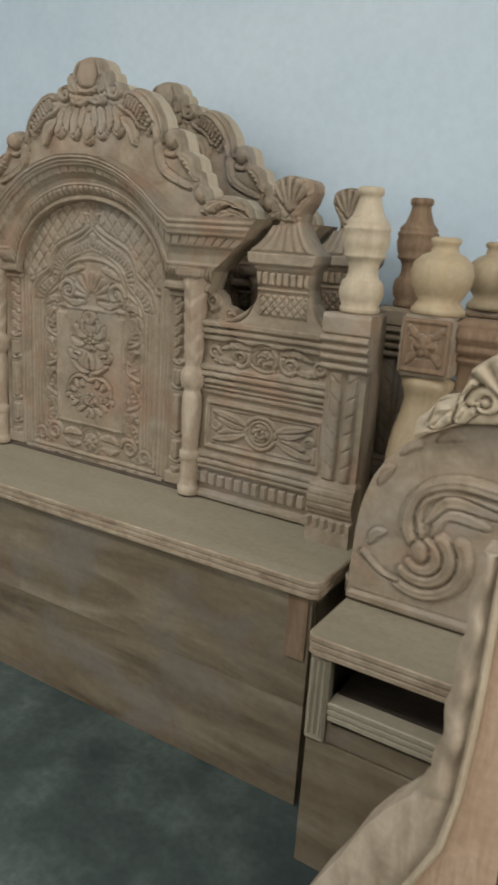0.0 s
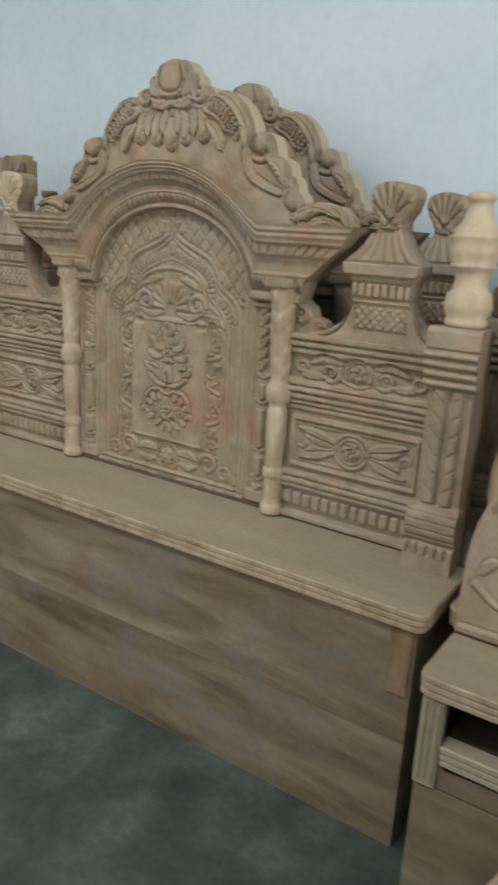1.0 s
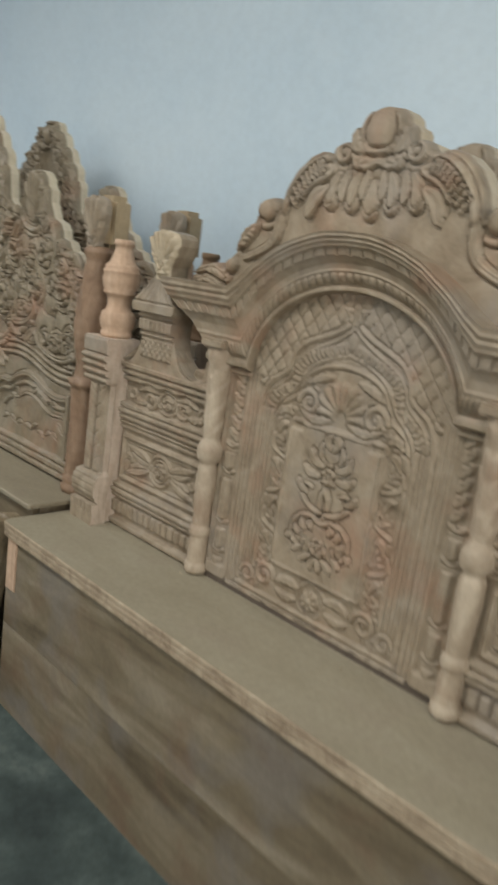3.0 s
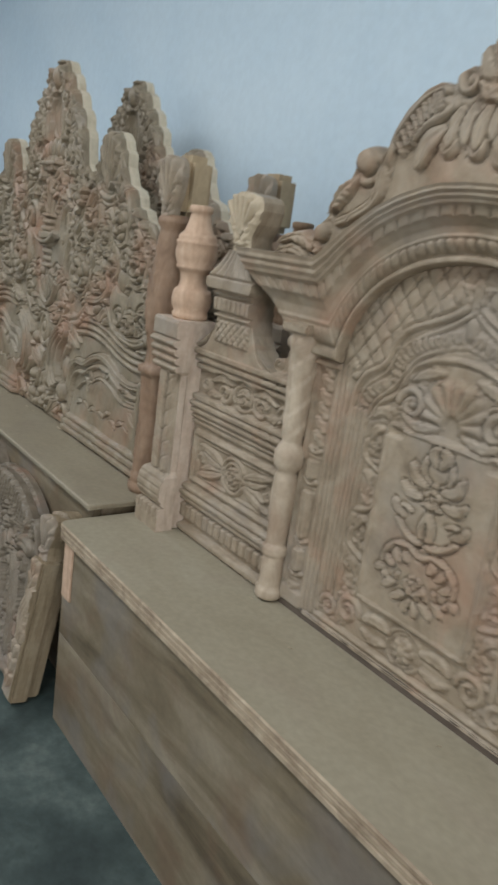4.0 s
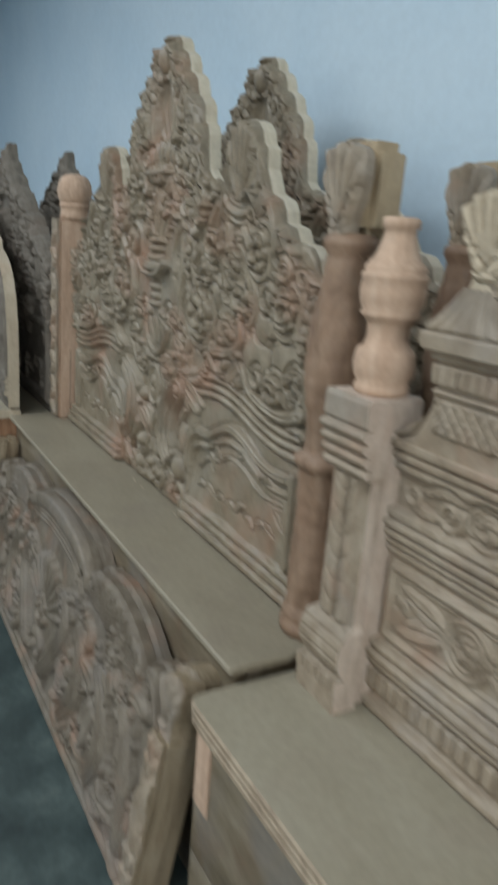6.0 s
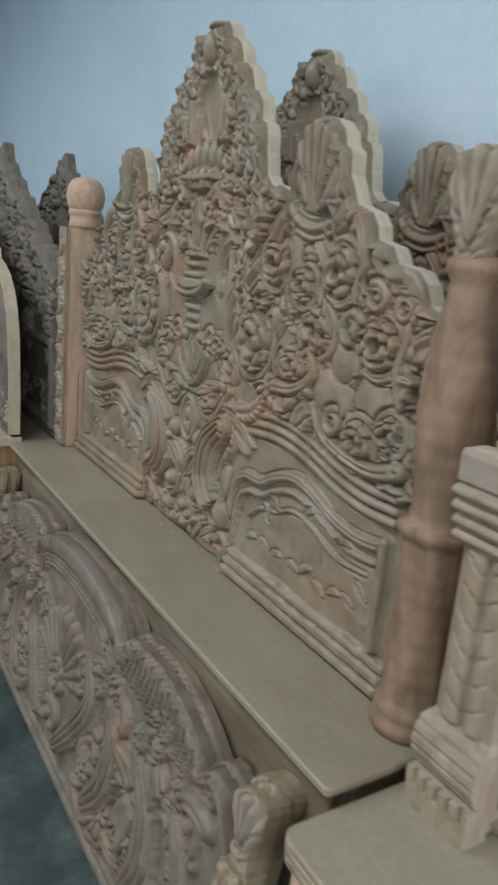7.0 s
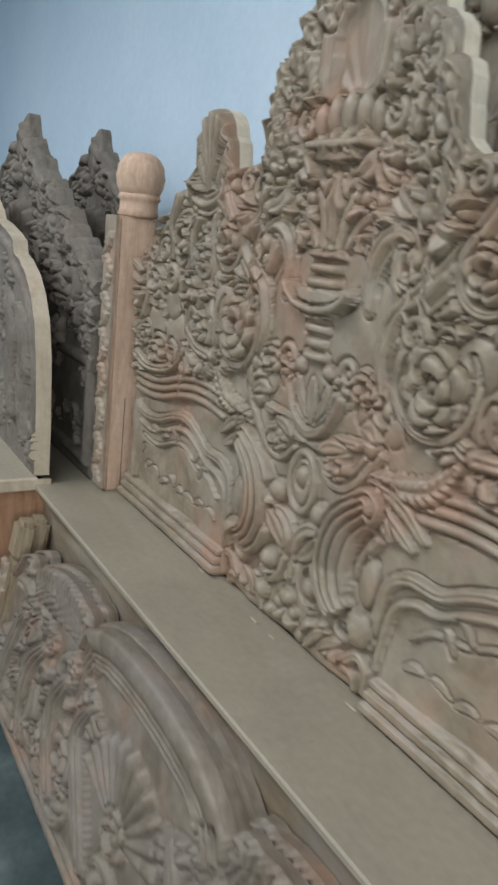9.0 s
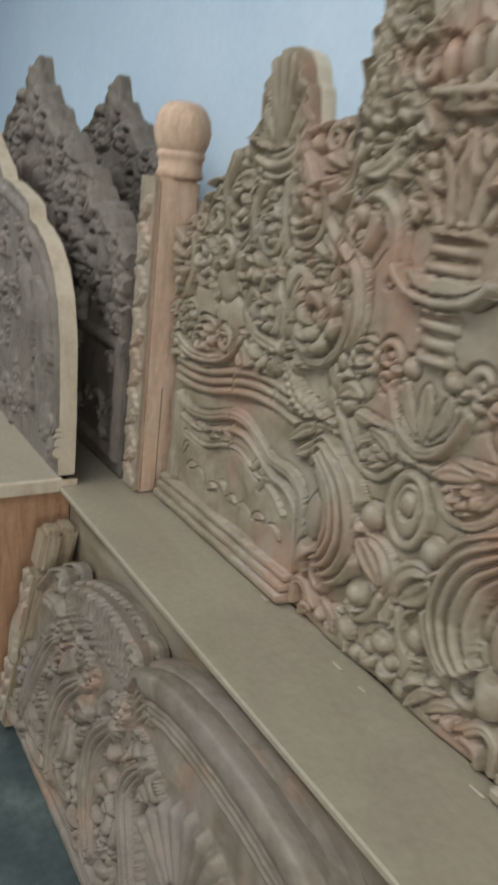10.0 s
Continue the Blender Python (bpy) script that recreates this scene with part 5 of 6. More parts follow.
def baroque_headboard(at, label):
    t = thing("bed_headboard", at, label, "headboard", "stored headboards")
    part("ledge", slab(-1.05, 1.05, -0.265, 0.0, 0.678, BEADS[:4] + [(0.004, 0.018)], 0.012), LEDGE_DULL, t, "dusty grey-beige ledge")
    low = 0.678 - 0.018
    for i in range(2):
        part("front_plank", box((-1.03, -0.235, 0.0008 + i * low / 2), (1.03, -0.213, (i + 1) * low / 2 - 0.0008), 0.002), BOARD, t)
    for s in (-1, 1):
        part("end_panel", box((s * 1.02 - 0.01, -0.21, 0), (s * 1.02 + 0.01, -0.01, low), 0.002), BOARD, t)
        knob_pillar(t, s * 0.972, 0.052, -0.085, 0.035, 0.678, 1.68, s < 0)
    part("carved_panel", baroque_panel(), WORN, t, "panel deeply carved with a vase, roses and leaves", edge=CREAM)
    part("back_board", box((-1.0, 0.037, 0), (1.0, 0.06, 1.3), 0.002), DARK, t)
    return t


# ---- footboard with a waved top ----
def footboard(at, label):
    t = thing("bed_footboard", at, label, "footboard", "stored footboards")
    top = through_points([(0, 0.7), (0.1, 0.697), (0.2, 0.686), (0.27, 0.667), (0.325, 0.642), (0.352, 0.626), (0.365, 0.62), (0.378, 0.636), (0.41, 0.645), (0.43, 0.642), (0.47, 0.652), (0.53, 0.656), (0.6, 0.648), (0.67, 0.63), (0.73, 0.605), (0.775, 0.58), (0.79, 0.572), (0.805, 0.59), (0.84, 0.594), (0.875, 0.58), (0.893, 0.55), (0.93, 0.5)])
    X, Z = sheet(0, 0.93, 0.03, top, 0.005)
    r = Relief(X, Z)
    g = 0.008
    r.H += g
    d = Z[:, -1:] - Z
    rng = random.Random(5)
    ground = (d > 0.1) & (Z > 0.12)
    foliage(r, rng, ground, 22, 0.085, 0.032, g, 0.01, True)
    foliage(r, rng, ground, 8, 0.055, 0.026, g, 0.006, True)
    # smooth rim of the middle wave, stepped inwards
    rim = X < 0.37
    r.H = np.where(rim & (d < 0.066), g + 0.02 * np.clip(1 - ((d - 0.03) / 0.04) ** 2, 0, 1) ** 0.5 + 0.003, r.H)
    for o in (0.074, 0.088, 0.102):
        u = np.abs(d - o) / 0.0065
        r.H = np.where(rim & (u < 1), g + 0.016 * np.sqrt(np.clip(1 - u * u, 0, 1)), r.H)
    for k in range(4):
        r.ridge([(0.335 - 0.02 * k, 0.6 - 0.012 * k), (0.352 - 0.012 * k, 0.545 - 0.012 * k), (0.325 - 0.012 * k, 0.49), (0.28, 0.45 + 0.006 * k)], 0.007, 0.02, 0.004, g)
    # side waves gouged from their edge
    side = (X > 0.375) & (d < 0.03)
    r.H = np.where(side, g + 0.022 * np.clip(1 - ((d - 0.012) / 0.024) ** 2, 0, 1) ** 0.5, r.H)
    for i in range(17):
        x = 0.40 + 0.0225 * i
        z = top(x) - 0.008
        long = 0.085 + 0.03 * math.sin(i * 0.2)
        r.ridge([(x, z), (x - 0.004, z - 0.4 * long), (x - 0.022, z - long)], 0.0085, 0.019, 0.004, g)
    # great shells, sweeping combs and stems
    r.fan(0, 0.3, 0.22, -78, 78, 11, 0.024, 0.15, g)
    r.rose(0, 0.31, 0.06, 0.034, g)
    for pts, w in (([(0.1, 0.14), (0.2, 0.26), (0.27, 0.38), (0.22, 0.48)], 0.045), ([(0.36, 0.14), (0.43, 0.24), (0.44, 0.36), (0.38, 0.46)], 0.05), ([(0.62, 0.12), (0.66, 0.22), (0.64, 0.34), (0.56, 0.44)], 0.05), ([(0.86, 0.12), (0.84, 0.24), (0.8, 0.36), (0.74, 0.45)], 0.04)):
        r.comb(pts, w, 0.03, 4, g)
    for x, z, q in ((0.385, 0.5, 0.034), (0.545, 0.47, 0.032), (0.735, 0.47, 0.03), (0.3, 0.2, 0.036), (0.53, 0.2, 0.034), (0.76, 0.22, 0.032)):
        r.rose(x, z, q, 0.03, g, x * 7)
    r.spiral(0.39, 0.605, 0.02, 1.3, 120, 0.01, 0.026, -1, g)
    r.spiral(0.83, 0.55, 0.026, 1.3, 120, 0.011, 0.026, -1, g)
    for z0, z1, h in ((0.03, 0.06, 0.022), (0.063, 0.08, 0.016)):
        r.bar(z0, z1, h)
    r.grain(0.0012)
    part("carved_panel", relief_mesh("carved_panel", np.interp(X, [0, 0.4, 0.93], [0, 0.375, 0.917]), Z * 0.915, ease_edge(X, Z, r.H, 0.012), 0.024, True), CARVED_GREY, t)
    for s in (-1, 1):
        part("end_post", box((s * 0.952 - 0.033, -0.035, 0), (s * 0.952 + 0.033, 0.024, 0.475), 0.007), TAN, t, "tan sawn end post with a raw edge")
        if s < 0:
            part("post_block", box((s * 0.952 - 0.04, -0.036, 0.478), (s * 0.952 + 0.04, 0.024, 0.6), 0.014), TAN, t, "raw block on the end post")
        else:
            shell_finial("carved_head", t, s * 0.952, 0.476, 0.615, 0.04, -0.022, CARVED, "carved leaf head of the end post", 0.046, TAN)
        Xp, Zp = sheet(-0.031, 0.031, 0.02, 0.47, 0.004)
        q = Relief(Xp, Zp)
        q.H += 0.004
        q.comb([(0.012, 0.22), (-0.008, 0.29), (0.014, 0.35), (0.0, 0.4)], 0.03, 0.014, 4, 0.004)
        for z in (0.05, 0.1, 0.15, 0.38, 0.42):
            for v in (-1, 1):
                q.blade([(0, z), (v * 0.012, z + 0.03), (v * 0.02, z + 0.05)], 0.012, 0.014, 0.004)
        part("carved_face", relief_mesh("carved_face", Xp, Zp, q.H, 0.003), CARVED, t, at=(s * 0.952, -0.038, 0), edge=TAN)
    return t


# ---- low-carved headboards further along ----
def peaked_headboard(at, label, mat, half=0.95, ledge_front=-0.25):
    t = thing("bed_headboard", at, label, "headboard", "stored headboards")
    storage_box(t, half + 0.04, ledge_front, 0.0, 0.66, 2, corner=False)
    top = through_points([(0, 1.868), (0.01, 1.862), (0.024, 1.842), (0.034, 1.808), (0.046, 1.785), (0.06, 1.772), (0.1, 1.76), (0.14, 1.735), (0.17, 1.695), (0.2, 1.7), (0.26, 1.675), (0.3, 1.63), (0.33, 1.61), (0.38, 1.61), (0.44, 1.575), (0.48, 1.53), (0.52, 1.515), (0.58, 1.51), (0.64, 1.465), (0.69, 1.425), (0.76, 1.42), (0.8, 1.385), (0.86, 1.36), (half, 1.3)])
    X, Z = sheet(0, half, 0.66, lambda x: top(x) + 0.014 * abs(math.sin(x * 45)) * min(1.0, x * 12), 0.0065)
    r = Relief(X, Z)
    r.H += 0.01
    T = Z[:, -1:]
    for o, w, h in ((0.03, 0.028, 0.04), (0.09, 0.02, 0.028)):
        u = np.abs(T - Z - o) / w
        r.H = np.maximum(r.H, np.where(u < 1, 0.01 + h * np.clip(X / 0.09, 0.1, 1) * np.sqrt(np.clip(1 - u * u, 0, 1)), 0))
    r.fan(0, 1.2, 0.35, -60, 60, 9, 0.05, 0.2, 0.01)
    r.leaf([(0, 1.66), (0.012, 1.74), (0, 1.83)], 0.045, 0.035, 3, 0.01)
    r.leaf([(0.04, 1.62), (0.08, 1.66), (0.09, 1.71)], 0.035, 0.03, 3, 0.01)
    for i in range(8):
        x = 0.12 + 0.1 * i
        z = top(x) - 0.05
        r.leaf([(x - 0.05, z), (x, z - 0.01), (x + 0.05, z - 0.06)], 0.035, 0.055, 4, 0.01)
    r.border(-half + 0.05, half - 0.05, 0.72, 1.05, 0.02, 0.02)
    rng = random.Random(11)
    foliage(r, rng, Z > 1.05, 30, 0.085, 0.04, 0.01)
    foliage(r, rng, Z > 0.75, 24, 0.045, 0.022, 0.01)
    r.grain(0.0015)
    part("carved_panel", relief_mesh("carved_panel", X, Z, ease_edge(X, Z, r.H, 0.015), 0.04, True), mat, t)
    return t

# ---- the row of stored beds ----
CX, CY = -1.648, 1.765
bed_a = arched_headboard((CX, CY, 0), "raw carved wooden headboard with arched panel and blanket box")
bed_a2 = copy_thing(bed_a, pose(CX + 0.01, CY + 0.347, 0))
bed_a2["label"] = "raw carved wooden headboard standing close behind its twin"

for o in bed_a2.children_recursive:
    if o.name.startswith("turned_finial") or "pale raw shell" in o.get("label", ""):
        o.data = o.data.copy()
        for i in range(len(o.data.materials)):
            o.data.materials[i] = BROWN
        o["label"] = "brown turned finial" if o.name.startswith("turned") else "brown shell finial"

bed_b = baroque_headboard((-3.715, 1.80, 0), "raw wooden headboard deeply carved with roses and a vase")
bed_b2 = copy_thing(bed_b, pose(-3.72, 1.80 + 0.315, 0))
bed_b2["label"] = "deeply carved raw wooden headboard behind a matching one"

foot_1 = footboard((0, 0, 0), "carved wooden footboard with a waved top, leaning before a box")
foot_1.matrix_world = pose(-3.722, 1.395, 0.0042, -10)
foot_2 = copy_thing(foot_1, pose(-3.735, 1.436, 0.0042, -10))
foot_2["label"] = "carved wooden footboard with a waved top against the box"

bed_c = peaked_headboard((-5.72, 1.74, 0), "dusty dark carved headboard with a tall peaked crest", CARVED_OLD, 0.93, -0.15)
bed_c2 = copy_thing(bed_c, pose(-5.80, 2.06, 0))
bed_c2["label"] = "dusty dark peaked headboard behind a similar one"


# ---- round-shouldered bed end beside the baroque headboard ----
def shouldered_headboard(at, label):
    """A plainer headboard: stepped round shoulders, pale sawn edges, a deep ledge on a brown box."""
    t = thing("bed_headboard", at, label, "headboard", "stored headboards")
    half = 0.95
    part("ledge", slab(-half - 0.01, half + 0.02, -0.32, 0.0, 0.70, BEADS[:6], 0.012), LEDGE, t, "dusty ledge with a raw pale edge", edge=PALE)
    part("ledge_edge", box((half + 0.021, -0.315, 0.662), (half + 0.026, 0.04, 0.697), 0.002), PALE, t, "raw pale end of the ledge")
    part("front_panel", box((-half, -0.29, 0), (half, -0.268, 0.672), 0.002), ORANGE, t)
    for s in (-1, 1):
        part("end_panel", box((s * (half - 0.012) - 0.011, -0.266, 0), (s * (half - 0.012) + 0.011, 0.03, 0.672), 0.002), ORANGE, t, "orange-brown end board")
    top = through_points([(0, 1.62), (0.1, 1.6), (0.24, 1.52), (0.3, 1.49), (0.33, 1.46), (0.42, 1.45), (0.56, 1.42), (0.62, 1.40), (0.635, 1.36), (0.7, 1.345), (0.78, 1.31), (0.85, 1.255), (0.9, 1.18), (0.925, 1.1), (0.93, 1.08), (0.935, 1.06), (0.942, 0.95), (0.95, 0.86)])
    X, Z = sheet(0, half, 0.70, top, 0.006)
    r = Relief(X, Z)
    r.H += 0.008
    T = Z[:, -1:]
    u = np.abs(T - Z - 0.04) / 0.02
    r.H = np.maximum(r.H, np.where(u < 1, 0.008 + 0.014 * np.sqrt(np.clip(1 - u * u, 0, 1)), 0))
    rng = random.Random(21)
    foliage(r, rng, (T - Z > 0.08) & (Z > 0.75), 60, 0.045, 0.024, 0.008, 0.01)
    foliage(r, rng, (T - Z > 0.08) & (Z > 0.75), 60, 0.03, 0.02, 0.008, 0.01)
    r.comb([(0.86, 0.8), (0.82, 0.95), (0.84, 1.1), (0.74, 1.2)], 0.05, 0.03, 5, 0.008)
    r.comb([(0.7, 0.85), (0.66, 1.0), (0.68, 1.12), (0.6, 1.24)], 0.05, 0.03, 5, 0.008)
    r.grain(0.0015)
    part("carved_panel", relief_mesh("carved_panel", X, Z, r.H, 0.04, True), CARVED_OLD, t, edge=PALE)
    return t


bed_e = shouldered_headboard((-5.725, 1.545, 0), "raw headboard with stepped round shoulders and pale sawn edges")


# ---- bedside cabinet with a scrolled back board ----
def bedside_cabinet(at, label):
    t = thing("bedside_cabinet", at, label, "cabinet")
    half, deep = 0.318, 0.21
    part("top", slab(-half, half, -deep, 0.012, 0.605, BEADS, 0.025), LEDGE, t, "pale dusty top with a beaded edge", edge=BEADED)
    for s in (-1, 1):
        bm = box((s * (half - 0.035) - 0.024, -deep + 0.012, 0.345), (s * (half - 0.035) + 0.024, -deep + 0.04, 0.552), 0.003)
        part("front_post", bm, LEDGE, t)
        for k in (-1, 0, 1):
            part("reed", box((s * (half - 0.035) + k * 0.014 - 0.004, -deep + 0.006, 0.36), (s * (half - 0.035) + k * 0.014 + 0.004, -deep + 0.013, 0.55), 0.003), LEDGE, t)
        part("side_panel", box((s * (half - 0.022) - 0.009, -deep + 0.042, 0), (s * (half - 0.022) + 0.009, 0.0, 0.552), 0.002), BOARD, t)
    part("rail", slab(-half + 0.06, half - 0.06, -deep + 0.012, -deep + 0.06, 0.452, BEADS, 0.004), LEDGE, t)
    part("front_panel", box((-half + 0.014, -deep + 0.018, 0), (half - 0.014, -deep + 0.036, 0.343), 0.002), BOARD, t)
    part("apron", box((-half + 0.06, -deep + 0.022, 0.345), (half - 0.06, -deep + 0.036, 0.399), 0.002), BOARD, t)
    # shelf and back coloured dark, putting the shade of the open recess into them
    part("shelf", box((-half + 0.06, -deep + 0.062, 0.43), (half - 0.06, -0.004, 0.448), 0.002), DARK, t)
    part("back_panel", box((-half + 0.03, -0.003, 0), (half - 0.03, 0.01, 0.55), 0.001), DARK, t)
    z0 = 0.605

    def top(x):
        return float(np.interp(abs(x), [0, 0.1, 0.16, 0.22, 0.26, 0.285, 0.3, 0.31, 0.315], [1.085, 1.07, 1.045, 1.005, 0.96, 0.915, 0.87, 0.82, 0.70]))
    X, Z = sheet(0, 0.315, z0, top, 0.004)
    r = Relief(X, Z)
    g = 0.012
    r.H += g
    r.cut, r.low = 0.006, 0.006
    for o, w, h in ((0.0, 0.017, 0.026), (0.03, 0.009, 0.018)):
        r.ridge([(0.0, 0.94 - o), (0.08, 0.945 - o), (0.145, 0.925 - 0.8 * o), (0.185 - 0.6 * o, 0.875 - 0.4 * o), (0.19 - o, 0.82), (0.165 - 0.6 * o, 0.775)], w, h, w * 0.7, g, 40)
    for q in ((0.02, 0.862, 0.135, 0.81), (0.0, 0.89, 0.15, 0.84)):
        r.blade([(q[0], q[1]), ((q[0] + q[2]) / 2 + 0.03, q[1] + 0.008), (q[2], q[3])], 0.014, 0.012, g)
    for o, a0, a1, w in ((0.094, 150, 300, 0.02), (0.062, 130, 310, 0.019), (0.034, 110, 320, 0.016)):
        t1 = np.radians(np.linspace(a0, a1, 26))
        r.ridge(np.stack([0.15 + o * np.cos(t1), 0.762 + 0.95 * o * np.sin(t1)], 1), w, 0.024, w * 0.6, g)
    r.dome(0.155, 0.772, 0.022, 0.03, 0.026, g)
    r.ridge([(0.285, 0.735), (0.24, 0.7), (0.2, 0.69)], 0.009, 0.012, 0.005, g)
    for x, z, a in ((0.25, 0.93, 2.2), (0.2, 1.0, 2.6), (0.12, 1.035, 2.9), (0.255, 0.78, 2.4)):
        d = np.array((math.cos(a), math.sin(a))) * 0.025
        c = np.array((x, z))
        r.blade([tuple(c - d), (x + 0.004, z + 0.008), tuple(c + d)], 0.012, 0.012, g)
    r.ridge([(0, 0.622), (0.15, 0.622), (0.31, 0.622)], 0.012, 0.014, base=g)
    r.grain(0.0012)
    part("back_board", relief_mesh("back_board", X, Z, ease_edge(X, Z, r.H * 0.66, 0.02), 0.03, True), CARVED, t, "round-shouldered board carved with scrolls", edge=PALE)
    Xc, Zc = sheet(0, 0.19, through_points([(0, 1.06), (0.1, 1.045), (0.19, 1.0)]), through_points([(0, 1.235), (0.025, 1.225), (0.045, 1.2), (0.06, 1.19), (0.085, 1.17), (0.1, 1.13), (0.115, 1.105), (0.15, 1.095), (0.165, 1.07), (0.19, 1.045)]), 0.004)
    q = Relief(Xc, Zc)
    q.low = 0.01
    q.H += 0.022
    q.leaf([(0.15, 1.04), (0.12, 1.075), (0.08, 1.07)], 0.028, 0.034, 3, 0.02)
    q.leaf([(0.1, 1.06), (0.08, 1.11), (0.085, 1.155)], 0.028, 0.036, 3, 0.02)
    q.spiral(0.055, 1.1, 0.028, 1.3, 0, 0.012, 0.04, 1, 0.02)
    q.fan(0, 1.1, 0.13, -60, 60, 5, 0.04, 0.1, 0.02)
    q.grain(0.001)
    part("crest", relief_mesh("crest", Xc, Zc, ease_edge(Xc, Zc, q.H, 0.012), 0.03, True), PALE, t, "pale carved leaf crest", (0, -0.018, 0.03))
    return t


cabinet = bedside_cabinet((-0.272, 1.505, 0), "raw wooden bedside cabinet with carved scroll back and open shelf")


# ---- headboards with block posts ----
def block_post_headboard(at, label):
    t = thing("bed_headboard", at, label, "headboard", "stored headboards")
    post = [(0.07, 0.0), (0.07, 0.03), (0.055, 0.06), (0.05, 0.3), (0.05, 0.6), (0.055, 0.68), (0.062, 0.72), (0.075, 0.78), (0.085, 0.84), (0.085, 0.9), (0.076, 0.96), (0.062, 1.01), (0.055, 1.05), (0.058, 1.07), (0.066, 1.085), (0.066, 1.1), (0.05, 1.112)]
    for x in (0.0, 1.6):
        post_ob = part("turned_post", lathe(post, 28), BROWN if x else HONEY, t, "honey-coloured turned post" if x == 0 else "brown turned post", (x, 0, 0))
        part("post_block", box((-0.066, -0.066, 1.113), (0.066, 0.066, 1.262), 0.008), CARVED, post_ob)
        X, Z = sheet(-0.058, 0.058, 1.122, 1.254, 0.004)
        r = Relief(X, Z)
        r.border(-0.052, 0.052, 1.128, 1.248, 0.005, 0.006)
        r.flower(0, 1.188, 0.03, 0.012, 6)
        for s in (-1, 1):
            for v in (-1, 1):
                r.leaf([(s * 0.02, 1.188 + v * 0.02), (s * 0.032, 1.188 + v * 0.03), (s * 0.045, 1.188 + v * 0.05)], 0.009, 0.009, 2)
        part("carved_face", relief_mesh("carved_face", X, Z, r.H, 0.003), BROWN, post_ob, at=(0, -0.0665, 0))
        part("turned_knob", lathe([(0.066, 1.263), (0.066, 1.275), (0.058, 1.285), (0.05, 1.295), (0.06, 1.31), (0.072, 1.335), (0.076, 1.36), (0.07, 1.385), (0.052, 1.402), (0.034, 1.41), (0.03, 1.425), (0.036, 1.432), (0.036, 1.44), (0.028, 1.445)], 28), HONEY, post_ob)
    X, Z = sheet(0.068, 1.53, 0.3, 1.262, 0.008)
    r = Relief(X, Z)
    for z0, z1, h in ((1.235, 1.262, 0.04), (1.205, 1.232, 0.048), (1.175, 1.202, 0.035), (1.15, 1.17, 0.022), (0.9, 0.92, 0.02)):
        r.bar(z0, z1, h)
    r.border(0.12, 1.48, 0.94, 1.13, 0.012, 0.016)
    for i in range(5):
        r.flower(0.25 + 0.275 * i, 1.035, 0.05, 0.02, 6)
    r.grain(0.001)
    part("panel", relief_mesh("panel", X, Z, r.H, 0.03), BROWN, t, "brown moulded panel")
    Xs, Zs = sheet(0.0, 0.28, 1.262, through_points([(0, 1.36), (0.1, 1.35), (0.17, 1.3), (0.22, 1.31), (0.28, 1.275)]), 0.005)
    q = Relief(Xs, Zs)
    q.H += 0.015
    q.comb([(0.26, 1.28), (0.2, 1.29), (0.12, 1.32), (0.0, 1.33)], 0.022, 0.03, 3, 0.012)
    q.spiral(0.22, 1.285, 0.02, 1.3, 0, 0.009, 0.03, 1, 0.012)
    part("crest", relief_mesh("crest", Xs, Zs, ease_edge(Xs, Zs, q.H, 0.01), 0.03, True), CARVED, t, at=(0.44, 0, 0))
    return t


bed_g = block_post_headboard((-0.55, 1.80, 0), "brown headboard with honey-coloured turned posts and carved blocks")
bed_g2 = copy_thing(bed_g, pose(-0.50, 2.12, 0))
bed_g2["label"] = "brown headboard with turned posts close to the wall"
part("ledge", slab(-0.075, 1.68, -0.25, -0.09, 0.632, BEADS), LEDGE, bed_g, "dusty ledge with a beaded edge", edge=BEADED)
part("front_plank", box((-0.05, -0.23, 0), (1.66, -0.208, 0.58), 0.002), BOARD, bed_g)
for x in (-0.05, 1.645):
    part("end_panel", box((x, -0.206, 0), (x + 0.015, -0.092, 0.58), 0.002), BOARD, bed_g)


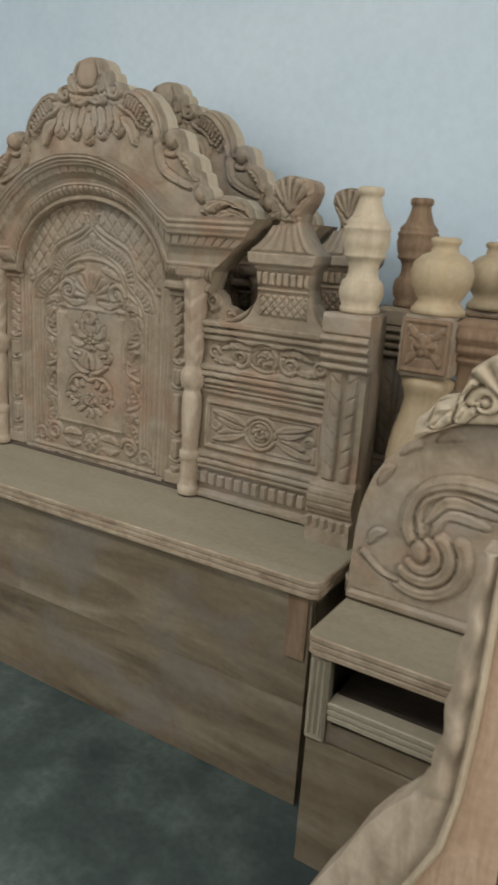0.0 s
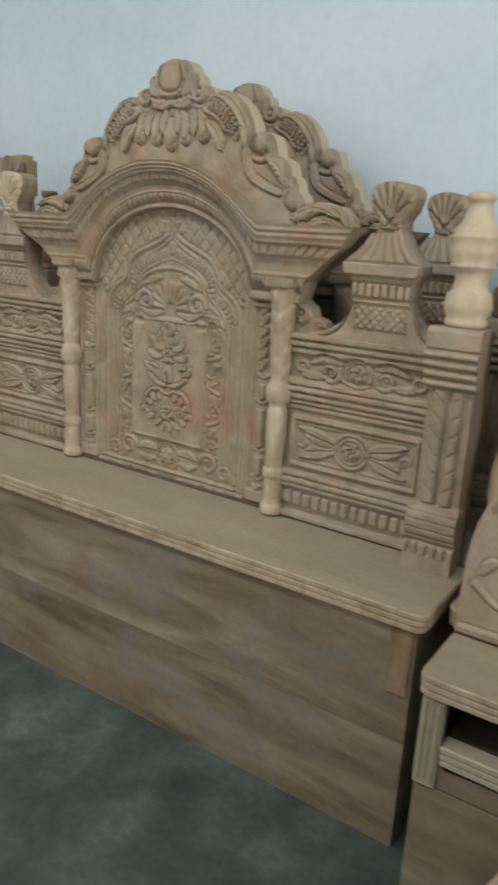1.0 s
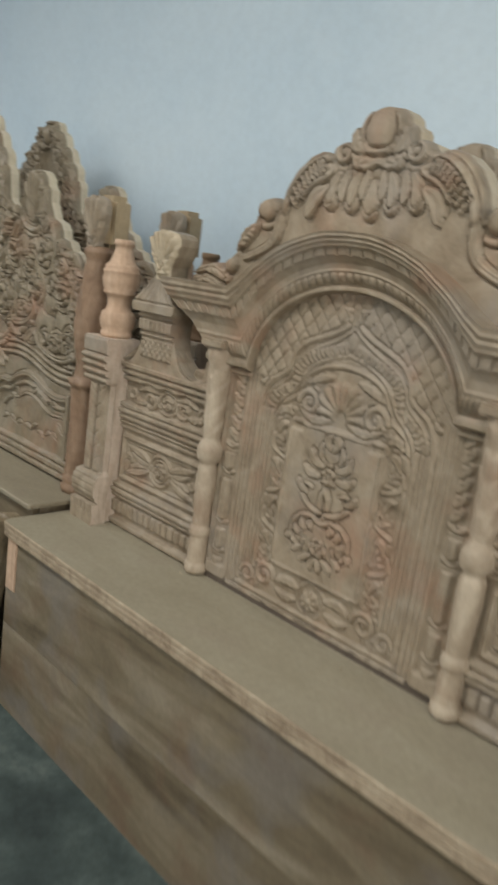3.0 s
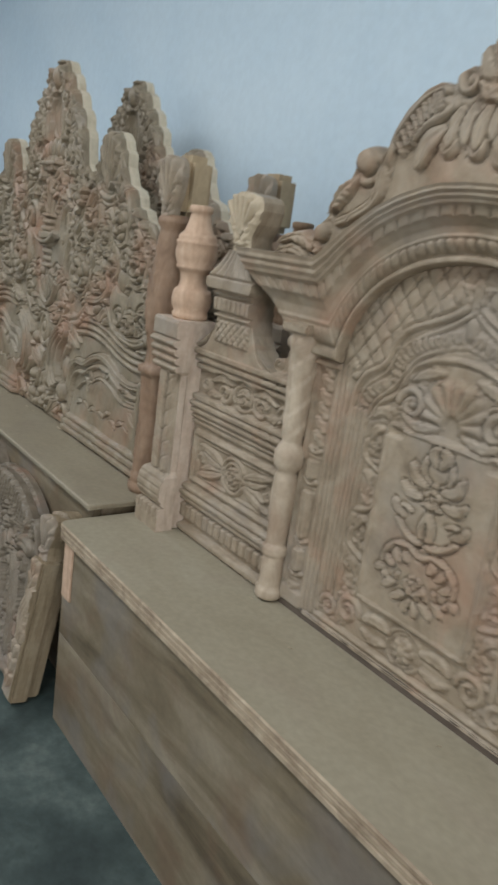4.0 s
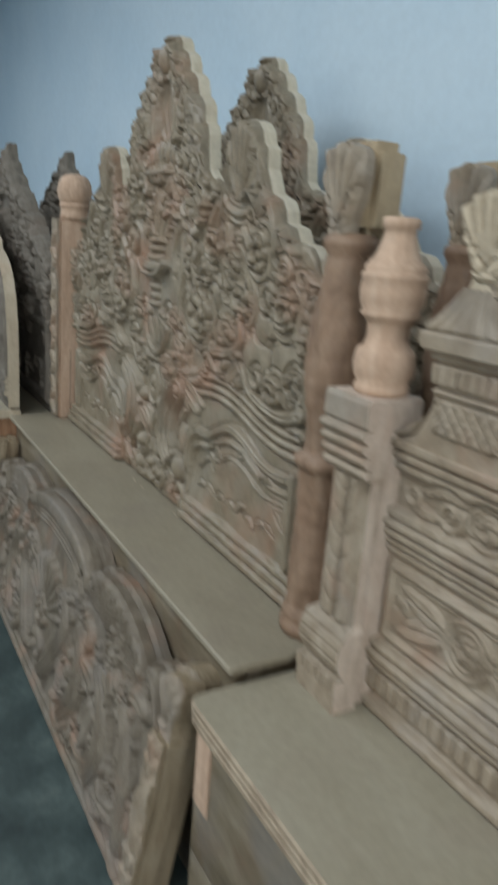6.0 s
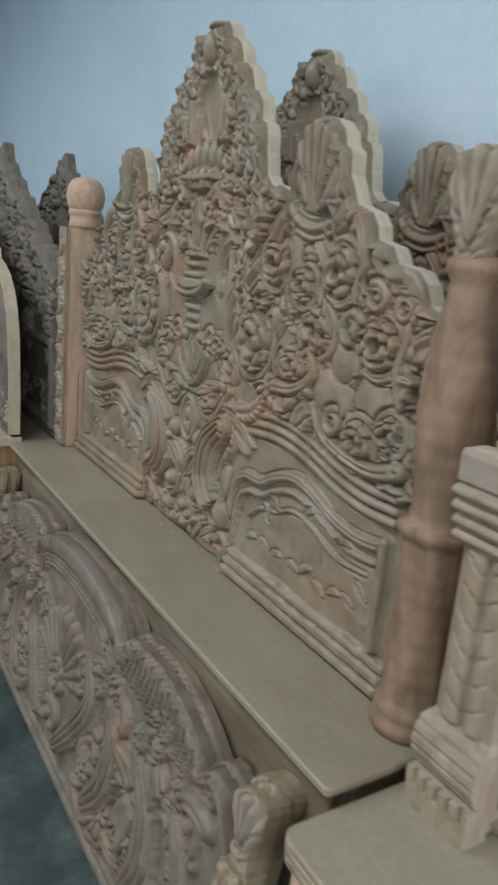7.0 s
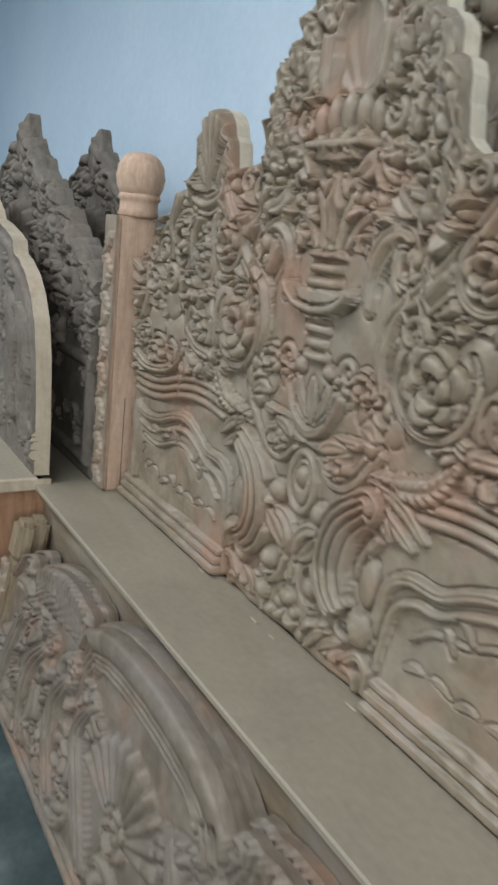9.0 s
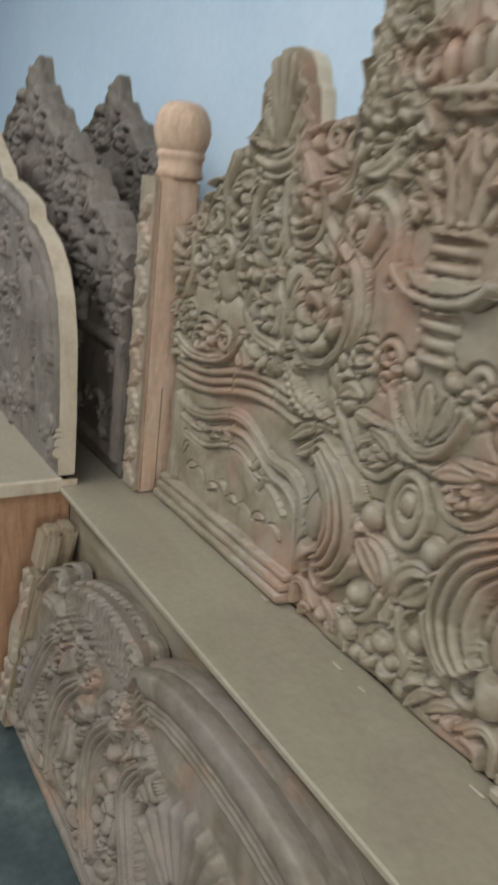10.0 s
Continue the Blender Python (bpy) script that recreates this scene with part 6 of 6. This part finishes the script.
# ---- curved end of another bed, stood before the cabinet ----
def curved_end(at, label):
    t = thing("bed_footboard", at, label, "footboard", "stored footboards")
    left = through_points([(0.0, -0.50), (0.1, -0.475), (0.207, -0.429), (0.285, -0.389), (0.371, -0.352), (0.438, -0.311), (0.49, -0.269), (0.56, -0.245), (0.632, -0.237), (0.742, -0.233), (0.869, -0.224), (0.97, -0.214)])
    bead = through_points([(0.0, -0.40), (0.2, -0.31), (0.311, -0.257), (0.409, -0.217), (0.513, -0.201), (0.583, -0.197), (0.652, -0.193), (0.759, -0.191), (0.97, -0.190)])
    zs = np.linspace(0.0, 0.97, 195)
    a = np.array([left(z) + 0.004 * math.sin(z * 62) * (z > 0.5) for z in zs])
    c = np.array([bead(z) for z in zs])
    u = np.linspace(0, 1, 26)
    X = a[None] + u[:, None] * (c - a)[None]
    Z = np.repeat(zs[None], len(u), 0)
    r = Relief(X, Z)
    r.H += 0.02 + 0.012 * np.sin(np.pi * u)[:, None] + 0.004 * np.sin(Z * 62) * (Z > 0.5)
    r.grain(0.0012)
    part("moulded_edge", relief_mesh("moulded_edge", X, Z, r.H, 0.04, shaped=True), COLUMN_WOOD, t, "dusty pinkish scalloped edge")
    X = c[None] + np.linspace(0, 1, 8)[:, None] * np.full_like(c, 0.013)[None]
    r = Relief(X, np.repeat(zs[None], 8, 0))
    r.H += 0.024 + 0.012 * np.sin(np.linspace(0, math.pi, 8))[:, None]
    r.grain(0.001)
    part("bead", relief_mesh("bead", X, r.Z, r.H, 0.04, shaped=True), PALE, t, "pale raw bead")
    X = (c + 0.0135)[None] + np.linspace(0, 1, 8)[:, None] * (-0.125 - c)[None]
    r = Relief(X, np.repeat(zs[None], 8, 0))
    r.H += 0.012
    part("plank", relief_mesh("plank", X, r.Z, r.H, 0.03, shaped=True), FRESH, t, "fresh tan plank")
    part("backing", box((-0.118, 0.0, 0.0), (0.35, 0.03, 0.9), 0.003), DARK, t)
    return t


curved = curved_end((0, 1.125, 0), "curved bed end with scalloped edge and pale raw bead")


# ---- chips and shavings left on the ledges ----
def wood_chip(at, size, turn):
    bm = box((-size, -size * 0.15, 0), (size, size * 0.15, 0.002), 0.0004)
    for v in bm.verts:
        v.co.z += 6.0 * v.co.x ** 2
    ob = tagged(part("wood_chip", bm, PALE), "small pale wood chip lying on a ledge", "wood chip", "wood chips")
    ob.matrix_world = pose(*at, 0, 0, turn)


for x, y, z, q, a in ((-1.85, 1.647, 0.646, 0.005, 20), (-1.476, 1.695, 0.646, 0.004, 80), (-2.431, 1.705, 0.646, 0.004, 130), (-2.07, 1.70, 0.646, 0.006, 10), (-4.039, 1.752, 0.679, 0.012, 2), (-3.783, 1.75, 0.679, 0.014, -3), (-3.711, 1.75, 0.679, 0.009, 5), (-3.447, 1.755, 0.679, 0.014, 1)):
    wood_chip((x, y, z), q, a)
